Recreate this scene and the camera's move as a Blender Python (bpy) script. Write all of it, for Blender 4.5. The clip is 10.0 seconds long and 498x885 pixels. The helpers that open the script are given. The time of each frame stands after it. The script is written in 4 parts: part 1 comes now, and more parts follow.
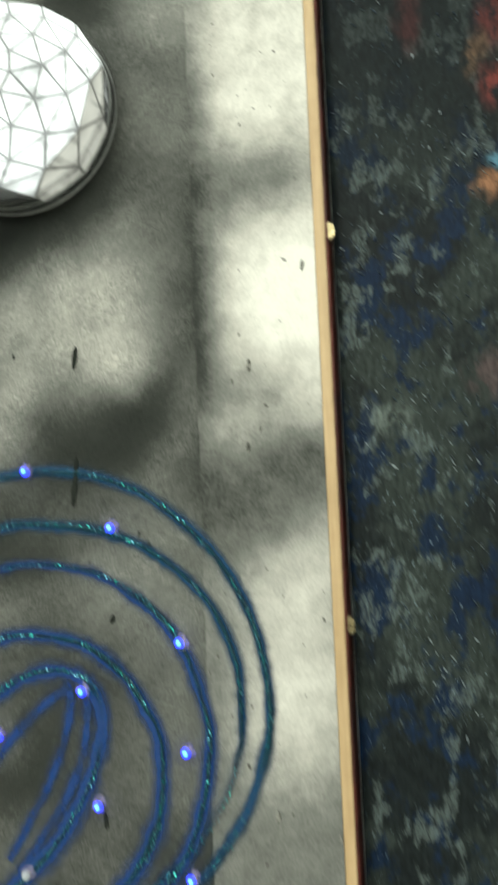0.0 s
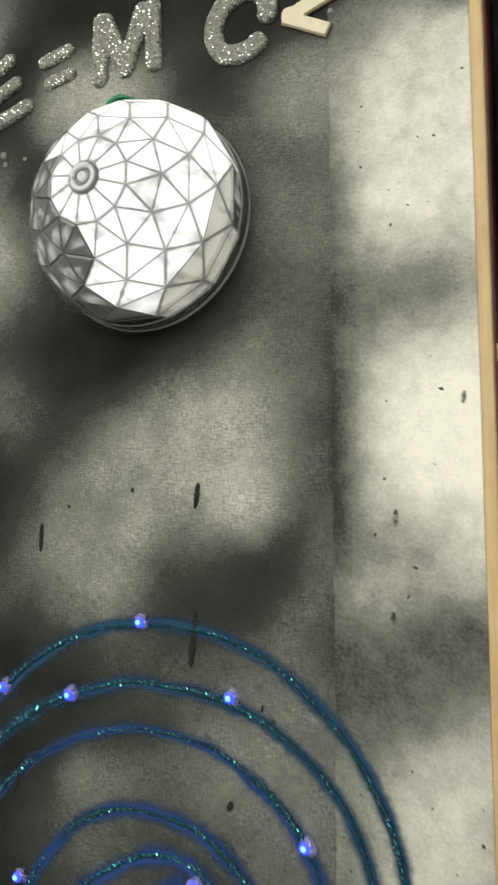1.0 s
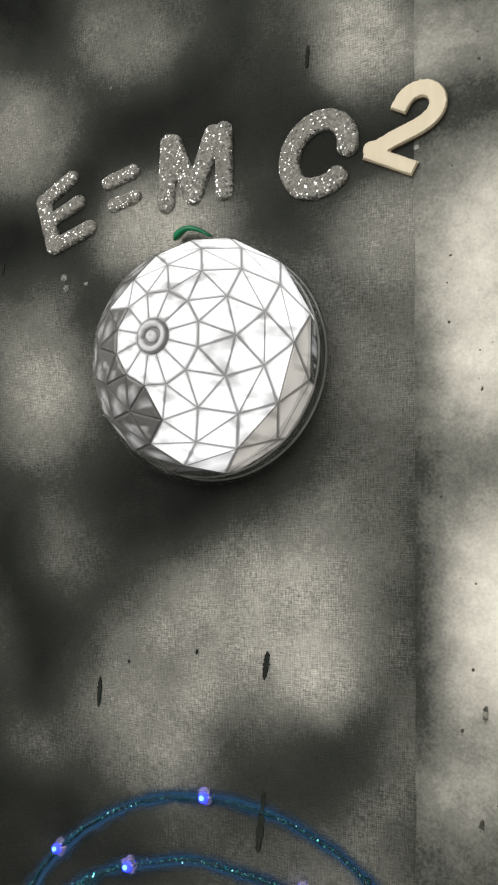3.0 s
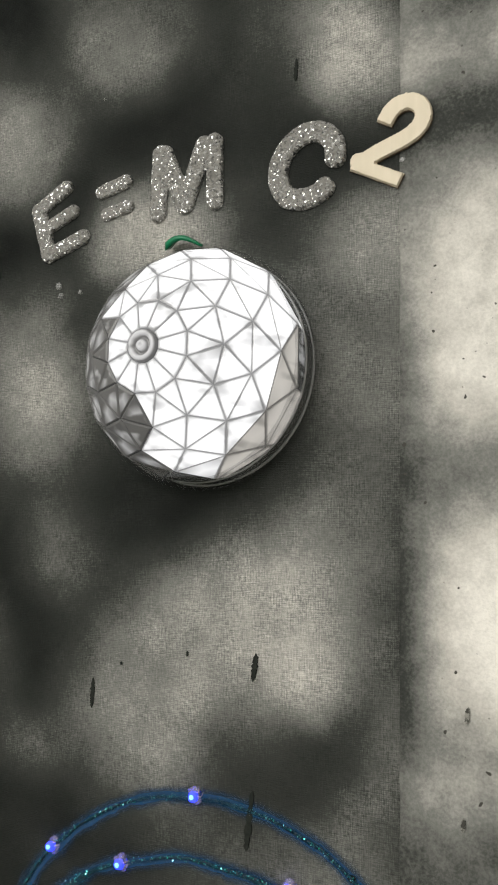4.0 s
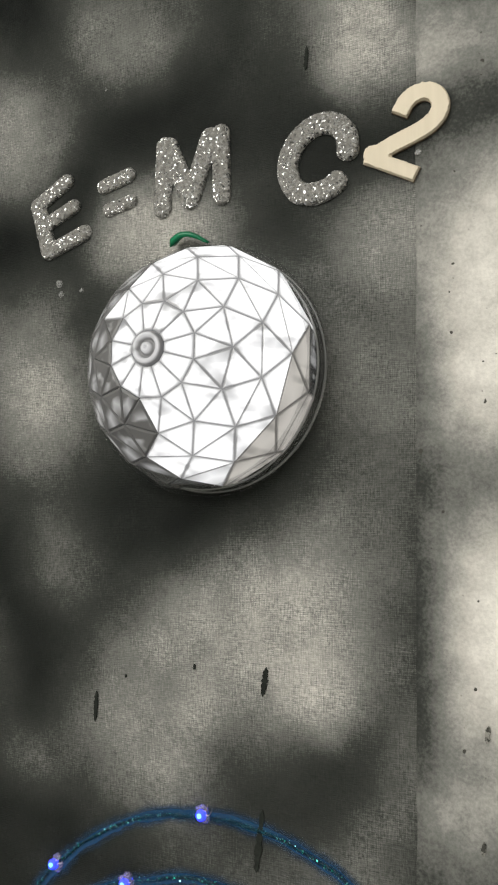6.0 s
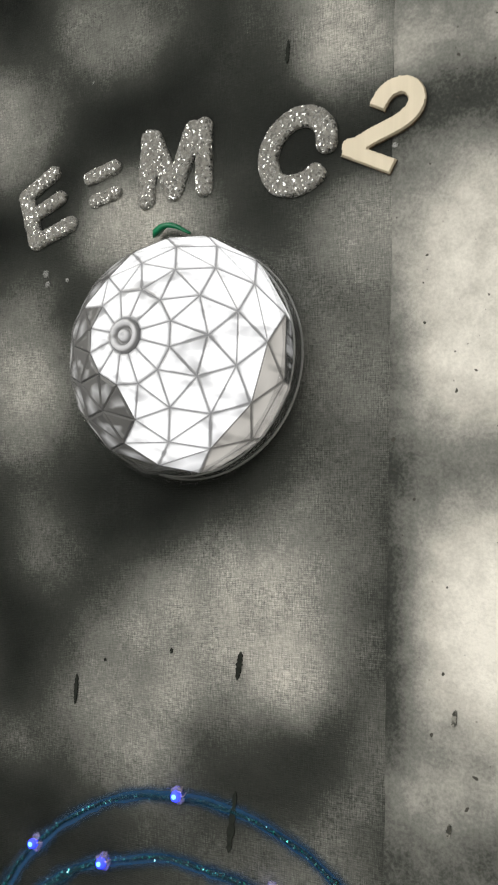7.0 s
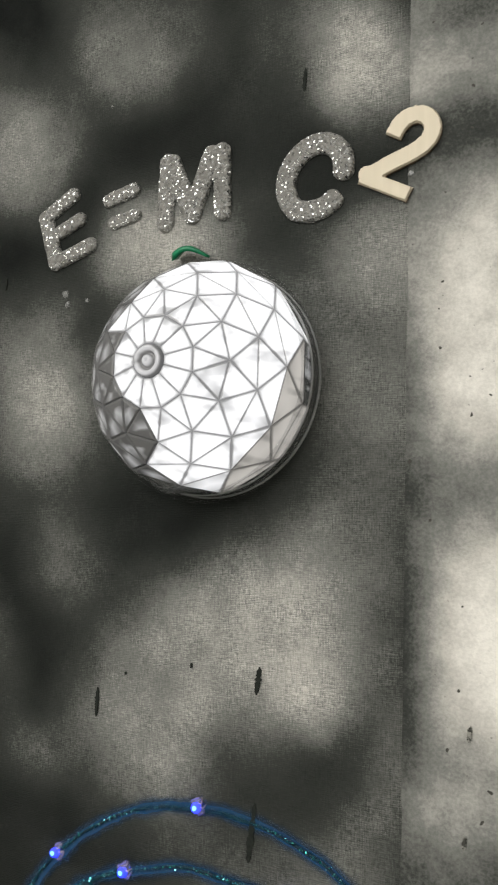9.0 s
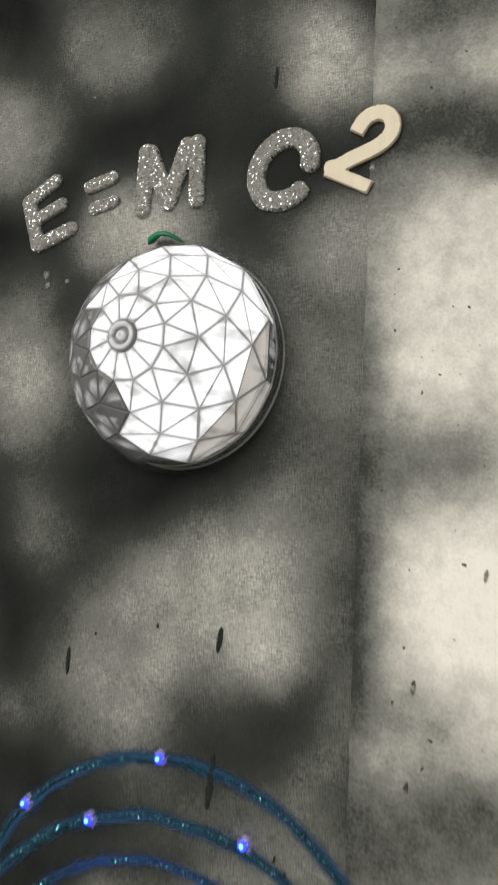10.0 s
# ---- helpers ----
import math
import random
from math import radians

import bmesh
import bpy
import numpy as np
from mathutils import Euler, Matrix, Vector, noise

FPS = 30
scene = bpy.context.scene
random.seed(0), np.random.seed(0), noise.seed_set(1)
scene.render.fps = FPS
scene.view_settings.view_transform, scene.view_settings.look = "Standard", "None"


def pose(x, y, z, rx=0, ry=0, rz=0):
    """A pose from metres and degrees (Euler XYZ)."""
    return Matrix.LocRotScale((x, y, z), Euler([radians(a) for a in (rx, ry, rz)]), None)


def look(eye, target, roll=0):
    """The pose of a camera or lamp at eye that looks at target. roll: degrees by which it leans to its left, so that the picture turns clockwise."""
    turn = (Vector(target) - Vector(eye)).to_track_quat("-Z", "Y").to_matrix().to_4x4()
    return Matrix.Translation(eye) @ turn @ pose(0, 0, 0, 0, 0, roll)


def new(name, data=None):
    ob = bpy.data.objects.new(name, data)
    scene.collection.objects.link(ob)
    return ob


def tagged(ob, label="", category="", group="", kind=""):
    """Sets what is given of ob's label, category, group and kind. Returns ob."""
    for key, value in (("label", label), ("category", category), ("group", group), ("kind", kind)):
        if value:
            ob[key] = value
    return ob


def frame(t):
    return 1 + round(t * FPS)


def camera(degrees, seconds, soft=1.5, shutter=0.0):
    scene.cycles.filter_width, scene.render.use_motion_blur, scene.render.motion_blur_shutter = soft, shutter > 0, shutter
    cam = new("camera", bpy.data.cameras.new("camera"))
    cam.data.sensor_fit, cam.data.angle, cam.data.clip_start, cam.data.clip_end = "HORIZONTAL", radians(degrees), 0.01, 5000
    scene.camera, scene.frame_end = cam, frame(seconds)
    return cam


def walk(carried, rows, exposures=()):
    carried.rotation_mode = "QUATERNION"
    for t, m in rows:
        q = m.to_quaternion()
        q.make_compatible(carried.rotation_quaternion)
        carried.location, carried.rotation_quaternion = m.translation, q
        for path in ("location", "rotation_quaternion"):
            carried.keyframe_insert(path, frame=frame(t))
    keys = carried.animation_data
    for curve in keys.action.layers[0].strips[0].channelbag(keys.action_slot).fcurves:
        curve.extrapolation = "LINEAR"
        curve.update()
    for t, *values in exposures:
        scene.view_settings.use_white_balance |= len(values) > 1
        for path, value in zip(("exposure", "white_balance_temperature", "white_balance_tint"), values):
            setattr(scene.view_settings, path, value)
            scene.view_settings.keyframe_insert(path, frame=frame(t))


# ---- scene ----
cam = camera(33.5, 10.0, soft=2.0, shutter=0.5)
PATH = [
    (0, (0.11992, -0.29949, 1.33403), (-0.05279, 0.68079, 1.43001), -2.329),
    (0.5, (0.12707, -0.27514, 1.37043), (-0.17171, 0.67243, 1.48371), -0.996),
    (1, (0.12529, -0.25381, 1.38519), (-0.25771, 0.66256, 1.50165), 0.078),
    (1.5, (0.11490, -0.24479, 1.39971), (-0.29700, 0.65880, 1.51746), 0.700),
    (2, (0.11306, -0.24329, 1.41837), (-0.30712, 0.65657, 1.53537), 0.973),
    (2.5, (0.10741, -0.24522, 1.43643), (-0.31528, 0.65373, 1.55135), 1.098),
    (4, (0.11647, -0.25093, 1.44218), (-0.31305, 0.64494, 1.55591), 1.218),
    (4.5, (0.10993, -0.23211, 1.44016), (-0.31750, 0.66506, 1.55147), 1.213),
    (5, (0.10602, -0.22228, 1.43668), (-0.32239, 0.67432, 1.54884), 1.135),
    (5.2, (0.10652, -0.23237, 1.45198), (-0.32523, 0.66391, 1.55337), 1.090),
    (6.3, (0.11345, -0.24552, 1.44699), (-0.31550, 0.65185, 1.55060), 1.165),
    (6.5, (0.12142, -0.24776, 1.44824), (-0.31256, 0.64741, 1.54988), 1.526),
    (7, (0.12018, -0.24190, 1.44433), (-0.31933, 0.65064, 1.54530), 1.706),
    (7.5, (0.12051, -0.23911, 1.44117), (-0.32055, 0.65287, 1.54040), 1.661),
    (8, (0.10599, -0.25387, 1.45193), (-0.33592, 0.63808, 1.54750), 1.607),
    (8.5, (0.10842, -0.25174, 1.45050), (-0.33142, 0.64092, 1.54903), 1.763),
    (9, (0.11754, -0.25127, 1.45108), (-0.32163, 0.64180, 1.54879), 1.732),
    (9.5, (0.12260, -0.24911, 1.45017), (-0.30590, 0.64660, 1.56882), 2.499),
    (10, (0.12992, -0.26423, 1.44058), (-0.28862, 0.63863, 1.53892), 2.822),
]
walk(cam, [(t, look(eye, target, roll)) for t, eye, target, roll in PATH],
     [(0.0, 0.38, 6320, -2), (0.5, 0.22, 6400, 1), (0.9, 0.13, 6500, 4), (1.5, 0.02, 6900, 3), (2.0, 0.02, 6800, 6), (2.4, 0.03, 6500, 12), (4.0, 0.02, 6370, 12), (8.6, 0.02, 6340, 12), (9.5, -0.05, 6300, 13), (10.0, -0.03, 6400, 12)])

# ---- world and light: an ordinary room, one ceiling lamp above and to the left ----
world = bpy.data.worlds.new("world")
scene.world = world
world.use_nodes = True
world.node_tree.nodes["Background"].inputs[0].default_value = (1.0, 0.97, 0.92, 1)
world.node_tree.nodes["Background"].inputs[1].default_value = 0.05


def area_lamp(name, eye, target, size, watts, colour):
    data = bpy.data.lights.new(name, "AREA")
    data.size, data.energy, data.color = size, watts, colour
    ob = new(name, data)
    ob.matrix_world = look(eye, target)
    return ob


area_lamp("ceiling_lamp", (-0.25, -1.35, 2.5), (0, 0, 1.4), 2.1, 66.0, (0.985, 0.965, 0.885))


# ---- material helpers ----
def shader(name, rough=0.5, metal=0.0, colour=(0.5, 0.5, 0.5), **more):
    m = bpy.data.materials.new(name)
    m.use_nodes = True
    b = m.node_tree.nodes["Principled BSDF"]
    b.inputs["Base Color"].default_value = (*colour, 1)
    b.inputs["Roughness"].default_value = rough
    b.inputs["Metallic"].default_value = metal
    for k, v in more.items():
        b.inputs[k.replace("_", " ")].default_value = v
    return m, m.node_tree, b


def node(tree, kind, **sets):
    n = tree.nodes.new(kind)
    for k, v in sets.items():
        setattr(n, k, v)
    return n


def link(tree, a, b):
    tree.links.new(a, b)


def coords(tree):
    return node(tree, "ShaderNodeTexCoord").outputs["Object"]


def noise_tex(tree, vec, scale, detail=3.0, rough=0.55):
    n = node(tree, "ShaderNodeTexNoise")
    n.inputs["Scale"].default_value = scale
    n.inputs["Detail"].default_value = detail
    n.inputs["Roughness"].default_value = rough
    link(tree, vec, n.inputs["Vector"])
    return n.outputs["Fac"], n.outputs["Color"]


def math_node(tree, op, a, b=None, c=None, clamp=False):
    n = node(tree, "ShaderNodeMath", operation=op, use_clamp=clamp)
    for i, v in enumerate((a, b, c)):
        if v is None:
            continue
        if isinstance(v, (int, float)):
            n.inputs[i].default_value = v
        else:
            link(tree, v, n.inputs[i])
    return n.outputs[0]


def span(tree, v, lo, hi, to_lo=0.0, to_hi=1.0, smooth=True):
    n = node(tree, "ShaderNodeMapRange", interpolation_type="SMOOTHSTEP" if smooth else "LINEAR")
    link(tree, v, n.inputs["Value"])
    for k, x in (("From Min", lo), ("From Max", hi), ("To Min", to_lo), ("To Max", to_hi)):
        n.inputs[k].default_value = x
    return n.outputs["Result"]


def mix(tree, f, a, b, kind="MIX"):
    n = node(tree, "ShaderNodeMix", data_type="RGBA", blend_type=kind)
    for i, v in ((0, f), (6, a), (7, b)):
        if isinstance(v, (int, float)):
            n.inputs[i].default_value = v
        elif isinstance(v, tuple):
            n.inputs[i].default_value = (*v, 1)
        else:
            link(tree, v, n.inputs[i])
    return n.outputs[2]


def relief(tree, bsdf, height, strength, distance):
    n = node(tree, "ShaderNodeBump")
    n.inputs["Strength"].default_value = strength
    n.inputs["Distance"].default_value = distance
    link(tree, height, n.inputs["Height"])
    link(tree, n.outputs[0], bsdf.inputs["Normal"])


def blob_mask(tree, vec, x, z, rx, rz, turn):
    """1 at the middle of a soft oval in the panel's plane, 0 past its edge."""
    m = node(tree, "ShaderNodeMapping", vector_type="TEXTURE")
    m.inputs["Location"].default_value = (x, 0, z)
    m.inputs["Rotation"].default_value = (0, -radians(turn), 0)
    m.inputs["Scale"].default_value = (rx, 1, rz)
    link(tree, vec, m.inputs["Vector"])
    g = node(tree, "ShaderNodeTexGradient", gradient_type="SPHERICAL")
    link(tree, m.outputs[0], g.inputs[0])
    return span(tree, g.outputs["Fac"], 0.0, 0.9)


def stretched(tree, vec, turn, sx, sz):
    m = node(tree, "ShaderNodeMapping")
    m.inputs["Rotation"].default_value = (0, radians(turn), 0)
    m.inputs["Scale"].default_value = (sx, 1, sz)
    link(tree, vec, m.inputs["Vector"])
    return m.outputs[0]


# soft sprayed paint of the panel: x, z, half width, half height, turn, how much lighter
SPRAYS = {"canvas": [], "board": []}


def spray(sheet, *row):
    SPRAYS[sheet].append(row)


spray("canvas", 0.0051, 1.4142, 0.0520, 0.0555, 0, 0.53)
spray("canvas", 0.0327, 1.6084, 0.0290, 0.0492, 35, 0.51)
spray("canvas", -0.0469, 1.3961, 0.0461, 0.0493, 0, 0.37)
spray("canvas", -0.0946, 1.5062, 0.0713, 0.0735, -15, 0.43)
spray("canvas", 0.0295, 1.3242, 0.0656, 0.0541, 0, 0.30)
spray("canvas", -0.1074, 1.6138, 0.0745, 0.0655, 0, 0.39)
spray("canvas", 0.0394, 1.4982, 0.0649, 0.0749, 0, 0.22)
spray("canvas", -0.0324, 1.5411, 0.0701, 0.0338, -35, 0.34)
spray("canvas", -0.0517, 1.3518, 0.0618, 0.0488, -15, 0.24)
spray("canvas", 0.0418, 1.2573, 0.0748, 0.0733, -35, 0.27)
spray("canvas", -0.0478, 1.6363, 0.0663, 0.0368, -35, 0.19)
spray("canvas", 0.0485, 1.5433, 0.0506, 0.0271, 0, 0.29)
spray("canvas", -0.0372, 1.2851, 0.0481, 0.0467, 0, 0.21)
spray("canvas", -0.0557, 1.2127, 0.0644, 0.0301, 15, 0.22)
spray("canvas", -0.0834, 1.4359, 0.0273, 0.0277, 0, 0.18)
spray("canvas", -0.1048, 1.6370, 0.0257, 0.0679, 35, -0.24)
spray("canvas", 0.0502, 1.3812, 0.0226, 0.0519, -35, 0.23)
spray("canvas", -0.0038, 1.2156, 0.0417, 0.0710, 15, 0.12)
spray("canvas", 0.0352, 1.4385, 0.0358, 0.0585, 15, 0.14)
spray("canvas", -0.0838, 1.5469, 0.0214, 0.0579, 15, -0.15)
spray("canvas", -0.0571, 1.3403, 0.0413, 0.0209, 0, -0.20)
spray("canvas", 0.0029, 1.6127, 0.0149, 0.0705, 35, 0.07)
spray("canvas", -0.0677, 1.5992, 0.0267, 0.0330, -35, -0.14)
spray("canvas", -0.1264, 1.4138, 0.0218, 0.0747, 35, 0.18)
spray("canvas", -0.0113, 1.3701, 0.0397, 0.0150, 0, 0.06)
spray("canvas", -0.1100, 1.5469, 0.0258, 0.0453, 15, -0.16)
spray("canvas", 0.0202, 1.3956, 0.0203, 0.0212, 0, 0.20)
spray("canvas", -0.0352, 1.4323, 0.0272, 0.0182, 15, 0.10)
spray("canvas", -0.0891, 1.3642, 0.0312, 0.0187, 0, 0.16)
spray("canvas", -0.0238, 1.3839, 0.0175, 0.0245, -35, 0.15)
spray("canvas", -0.0240, 1.5654, 0.0480, 0.0199, 0, 0.08)
spray("canvas", -0.0966, 1.4884, 0.0344, 0.0305, 15, 0.09)
spray("canvas", -0.0400, 1.2511, 0.0272, 0.0224, 15, 0.16)
spray("canvas", -0.0284, 1.4189, 0.0284, 0.0155, 35, 0.10)
spray("canvas", -0.0554, 1.6174, 0.0262, 0.0222, -15, 0.11)
spray("canvas", 0.0247, 1.5961, 0.0158, 0.0176, 35, 0.13)
spray("canvas", 0.0094, 1.4406, 0.0226, 0.0235, 15, 0.04)
spray("canvas", -0.0802, 1.5777, 0.0145, 0.0210, 15, -0.10)
spray("canvas", -0.0690, 1.5030, 0.0216, 0.0481, 0, -0.14)
spray("canvas", -0.0154, 1.3069, 0.0543, 0.0184, 15, 0.10)
spray("canvas", -0.1082, 1.5818, 0.0546, 0.0212, -35, 0.09)
spray("canvas", -0.0695, 1.4000, 0.0219, 0.0503, -35, -0.08)
spray("canvas", 0.0335, 1.4108, 0.0157, 0.0748, 0, -0.05)
spray("canvas", 0.0022, 1.6324, 0.0170, 0.0259, -15, 0.10)
spray("canvas", -0.1296, 1.5034, 0.0280, 0.0736, 35, -0.12)
spray("canvas", -0.0484, 1.3233, 0.0379, 0.0157, 35, -0.06)
spray("canvas", -0.0229, 1.6126, 0.0465, 0.0195, 35, -0.06)
spray("canvas", -0.0589, 1.4650, 0.0362, 0.0217, 35, -0.05)
spray("canvas", -0.0270, 1.3661, 0.0257, 0.0154, -15, 0.08)
spray("canvas", -0.0444, 1.3041, 0.0148, 0.0164, 15, 0.10)
spray("canvas", 0.0364, 1.5252, 0.0361, 0.0155, -15, 0.05)
spray("canvas", -0.0116, 1.4395, 0.0251, 0.0281, 15, 0.04)
spray("canvas", 0.0038, 1.2955, 0.0410, 0.0149, 35, 0.06)
spray("canvas", 0.0253, 1.4728, 0.0527, 0.0188, -15, -0.06)
spray("canvas", -0.0792, 1.3860, 0.0171, 0.0206, -35, 0.08)
spray("canvas", 0.0042, 1.2019, 0.0732, 0.0274, 0, 0.08)
spray("canvas", -0.0861, 1.5206, 0.0289, 0.0169, 35, -0.09)
spray("canvas", -0.0006, 1.5939, 0.0258, 0.0225, -35, 0.03)
spray("canvas", 0.0189, 1.3823, 0.0202, 0.0149, 15, -0.04)
spray("canvas", 0.0389, 1.4210, 0.0165, 0.0175, 0, -0.06)
spray("canvas", -0.0618, 1.5559, 0.0149, 0.0476, -35, 0.05)
spray("canvas", 0.0503, 1.5806, 0.0241, 0.0147, -15, -0.08)
spray("canvas", -0.0204, 1.6395, 0.0153, 0.0202, 15, -0.07)
spray("canvas", -0.1247, 1.6300, 0.0269, 0.0280, 35, -0.09)
spray("canvas", 0.0354, 1.5139, 0.0195, 0.0150, -15, -0.06)
spray("canvas", -0.0115, 1.5570, 0.0318, 0.0148, 0, 0.05)
spray("board", 0.0853, 1.4175, 0.0495, 0.0554, -15, 0.59)
spray("board", 0.0883, 1.5181, 0.0402, 0.0554, 0, 0.52)
spray("board", 0.0818, 1.2729, 0.0361, 0.0530, -15, 0.40)
spray("board", 0.0615, 1.5057, 0.0199, 0.0407, 35, 0.22)
spray("board", 0.1026, 1.4611, 0.0197, 0.0543, 0, 0.27)
spray("board", 0.1182, 1.3816, 0.0388, 0.0455, 15, 0.32)
spray("board", 0.0694, 1.5765, 0.0485, 0.0189, 0, -0.20)
spray("board", 0.1006, 1.5965, 0.0426, 0.0213, 0, 0.24)
spray("board", 0.0327, 1.4169, 0.0384, 0.0488, 15, -0.30)
spray("board", 0.0518, 1.5373, 0.0492, 0.0175, 15, 0.18)
spray("board", 0.0851, 1.3160, 0.0377, 0.0247, 35, 0.28)
spray("board", 0.0751, 1.3414, 0.0460, 0.0216, 35, -0.07)
spray("board", 0.0777, 1.4840, 0.0303, 0.0210, 35, 0.14)
spray("board", 0.0838, 1.4604, 0.0548, 0.0182, 0, -0.08)
spray("board", 0.0931, 1.5630, 0.0212, 0.0152, 0, -0.16)
spray("board", 0.0862, 1.3737, 0.0325, 0.0153, 15, 0.12)
spray("board", 0.0532, 1.5962, 0.0150, 0.0227, -35, 0.19)
spray("board", 0.0622, 1.5258, 0.0187, 0.0204, -35, 0.18)
spray("board", 0.0988, 1.5466, 0.0207, 0.0174, 0, 0.13)
spray("board", 0.0601, 1.3671, 0.0195, 0.0200, 0, 0.16)
spray("board", 0.0434, 1.3398, 0.0496, 0.0261, 35, -0.12)
spray("board", 0.0736, 1.6206, 0.0278, 0.0191, 15, -0.15)
spray("board", 0.1077, 1.5013, 0.0193, 0.0192, 0, 0.16)
spray("board", 0.0999, 1.3601, 0.0518, 0.0190, 0, -0.09)
spray("board", 0.0734, 1.3866, 0.0177, 0.0195, 35, -0.09)
spray("board", 0.0370, 1.5201, 0.0228, 0.0265, -15, -0.12)
spray("board", 0.0696, 1.5524, 0.0201, 0.0224, 0, 0.09)
spray("board", 0.0560, 1.4859, 0.0156, 0.0278, -35, 0.17)
spray("board", 0.0472, 1.4536, 0.0474, 0.0410, 15, -0.03)
spray("board", 0.0994, 1.6165, 0.0208, 0.0258, -15, -0.10)
spray("board", 0.1075, 1.4186, 0.0207, 0.0296, -15, 0.09)
spray("board", 0.0432, 1.4761, 0.0219, 0.0368, -15, -0.09)
spray("board", 0.0612, 1.3027, 0.0250, 0.0272, 35, 0.07)
spray("board", 0.0384, 1.5787, 0.0255, 0.0288, -35, -0.15)
spray("board", 0.0480, 1.5100, 0.0150, 0.0900, 0, -0.10)
spray("board", 0.0480, 1.4100, 0.0150, 0.0900, 0, -0.12)
spray("canvas", -0.0450, 1.5560, 0.0420, 0.0280, 0, 0.21)
spray("canvas", -0.0120, 1.4470, 0.0420, 0.0190, 12, -0.06)
spray("canvas", -0.0760, 1.3580, 0.0360, 0.0230, 15, -0.11)
spray("board", 0.0800, 1.5200, 0.0400, 0.0500, 0, -0.06)
spray("canvas", 0.0360, 1.5000, 0.0320, 0.0750, 0, 0.08)
spray("canvas", 0.0370, 1.4100, 0.0210, 0.0550, 0, 0.06)
spray("canvas", -0.0200, 1.3450, 0.0700, 0.0300, 0, 0.03)
spray("board", 0.0750, 1.4500, 0.0420, 0.0850, 0, 0.06)
spray("canvas", -0.0750, 1.4350, 0.0300, 0.0400, 0, 0.05)


def sprayed(tree, vec, sheet, ground):
    """Lightness of the sprayed paint, 0 black to 1 white, with cloudy uneven edges."""
    wob = node(tree, "ShaderNodeVectorMath", operation="MULTIPLY_ADD")
    link(tree, noise_tex(tree, vec, 28, 3)[1], wob.inputs[0])
    wob.inputs[1].default_value = (0.010, 0.0, 0.010)
    link(tree, vec, wob.inputs[2])
    off = node(tree, "ShaderNodeVectorMath", operation="SUBTRACT")
    link(tree, wob.outputs[0], off.inputs[0])
    off.inputs[1].default_value = (0.005, 0.0, 0.005)
    total = ground
    for x, z, rx, rz, turn, w in SPRAYS[sheet]:
        total = math_node(tree, "MULTIPLY_ADD", blob_mask(tree, off.outputs[0], x, z, rx, rz, turn), w, total)
    total = math_node(tree, "MAXIMUM", total, 0.0)
    fine = span(tree, noise_tex(tree, vec, 110, 5, 0.65)[0], 0.28, 0.72, 0.92, 1.08)
    return math_node(tree, "MULTIPLY", total, fine, clamp=True)


def paint_ramp(tree, fac):
    r = node(tree, "ShaderNodeValToRGB")
    r.color_ramp.elements[0].position, r.color_ramp.elements[0].color = 0.0, (0.006, 0.0072, 0.0064, 1)
    r.color_ramp.elements[1].position, r.color_ramp.elements[1].color = 1.0, (0.81, 0.785, 0.725, 1)
    for p, c in ((0.2, (0.044, 0.047, 0.042)), (0.45, (0.200, 0.202, 0.187)), (0.7, (0.475, 0.460, 0.422))):
        e = r.color_ramp.elements.new(p)
        e.color = (*c, 1)
    link(tree, fac, r.inputs[0])
    return r.outputs[0]


def wave(tree, vec, axis, scale):
    n = node(tree, "ShaderNodeTexWave", bands_direction=axis)
    n.inputs["Scale"].default_value = scale
    n.inputs["Distortion"].default_value = 2.6
    n.inputs["Detail Scale"].default_value = 0.5
    n.inputs["Detail"].default_value = 1.0
    link(tree, vec, n.inputs["Vector"])
    return n.outputs["Fac"]


# ---- materials ----
def fabric_material():
    m, t, b = shader("sprayed_canvas", rough=0.8, Specular_IOR_Level=0.08)
    v = coords(t)
    light = sprayed(t, v, "canvas", 0.05)
    weave = math_node(t, "MULTIPLY", wave(t, v, "X", 560), wave(t, v, "Z", 520))
    weave = span(t, weave, 0.0, 0.5, 0.0, 1.0, False)
    warp, _ = noise_tex(t, stretched(t, v, 0, 2000, 330), 1.0, 2, 0.6)
    weft, _ = noise_tex(t, stretched(t, v, 0, 330, 2000), 1.0, 2, 0.6)
    speck, _ = noise_tex(t, v, 1300, 2, 0.7)
    loose = math_node(t, "ADD", math_node(t, "ADD", warp, weft), math_node(t, "MULTIPLY", speck, 0.8))
    weave = math_node(t, "MULTIPLY_ADD", math_node(t, "SUBTRACT", loose, 1.4), 1.7, math_node(t, "MULTIPLY_ADD", weave, 0.34, 0.38))
    patchy = span(t, noise_tex(t, v, 70, 2)[0], 0.35, 0.65, 0.28, 0.52)
    thread = math_node(t, "MULTIPLY_ADD", math_node(t, "SUBTRACT", weave, 0.55), patchy, 1.0)
    worn = math_node(t, "MULTIPLY", span(t, noise_tex(t, v, 45, 3)[0], 0.45, 0.75), math_node(t, "MULTIPLY", weave, 0.08))
    shade = math_node(t, "MULTIPLY_ADD", light, thread, worn, clamp=True)
    link(t, paint_ramp(t, shade), b.inputs["Base Color"])
    relief(t, b, weave, 0.8, 0.0002)
    return m


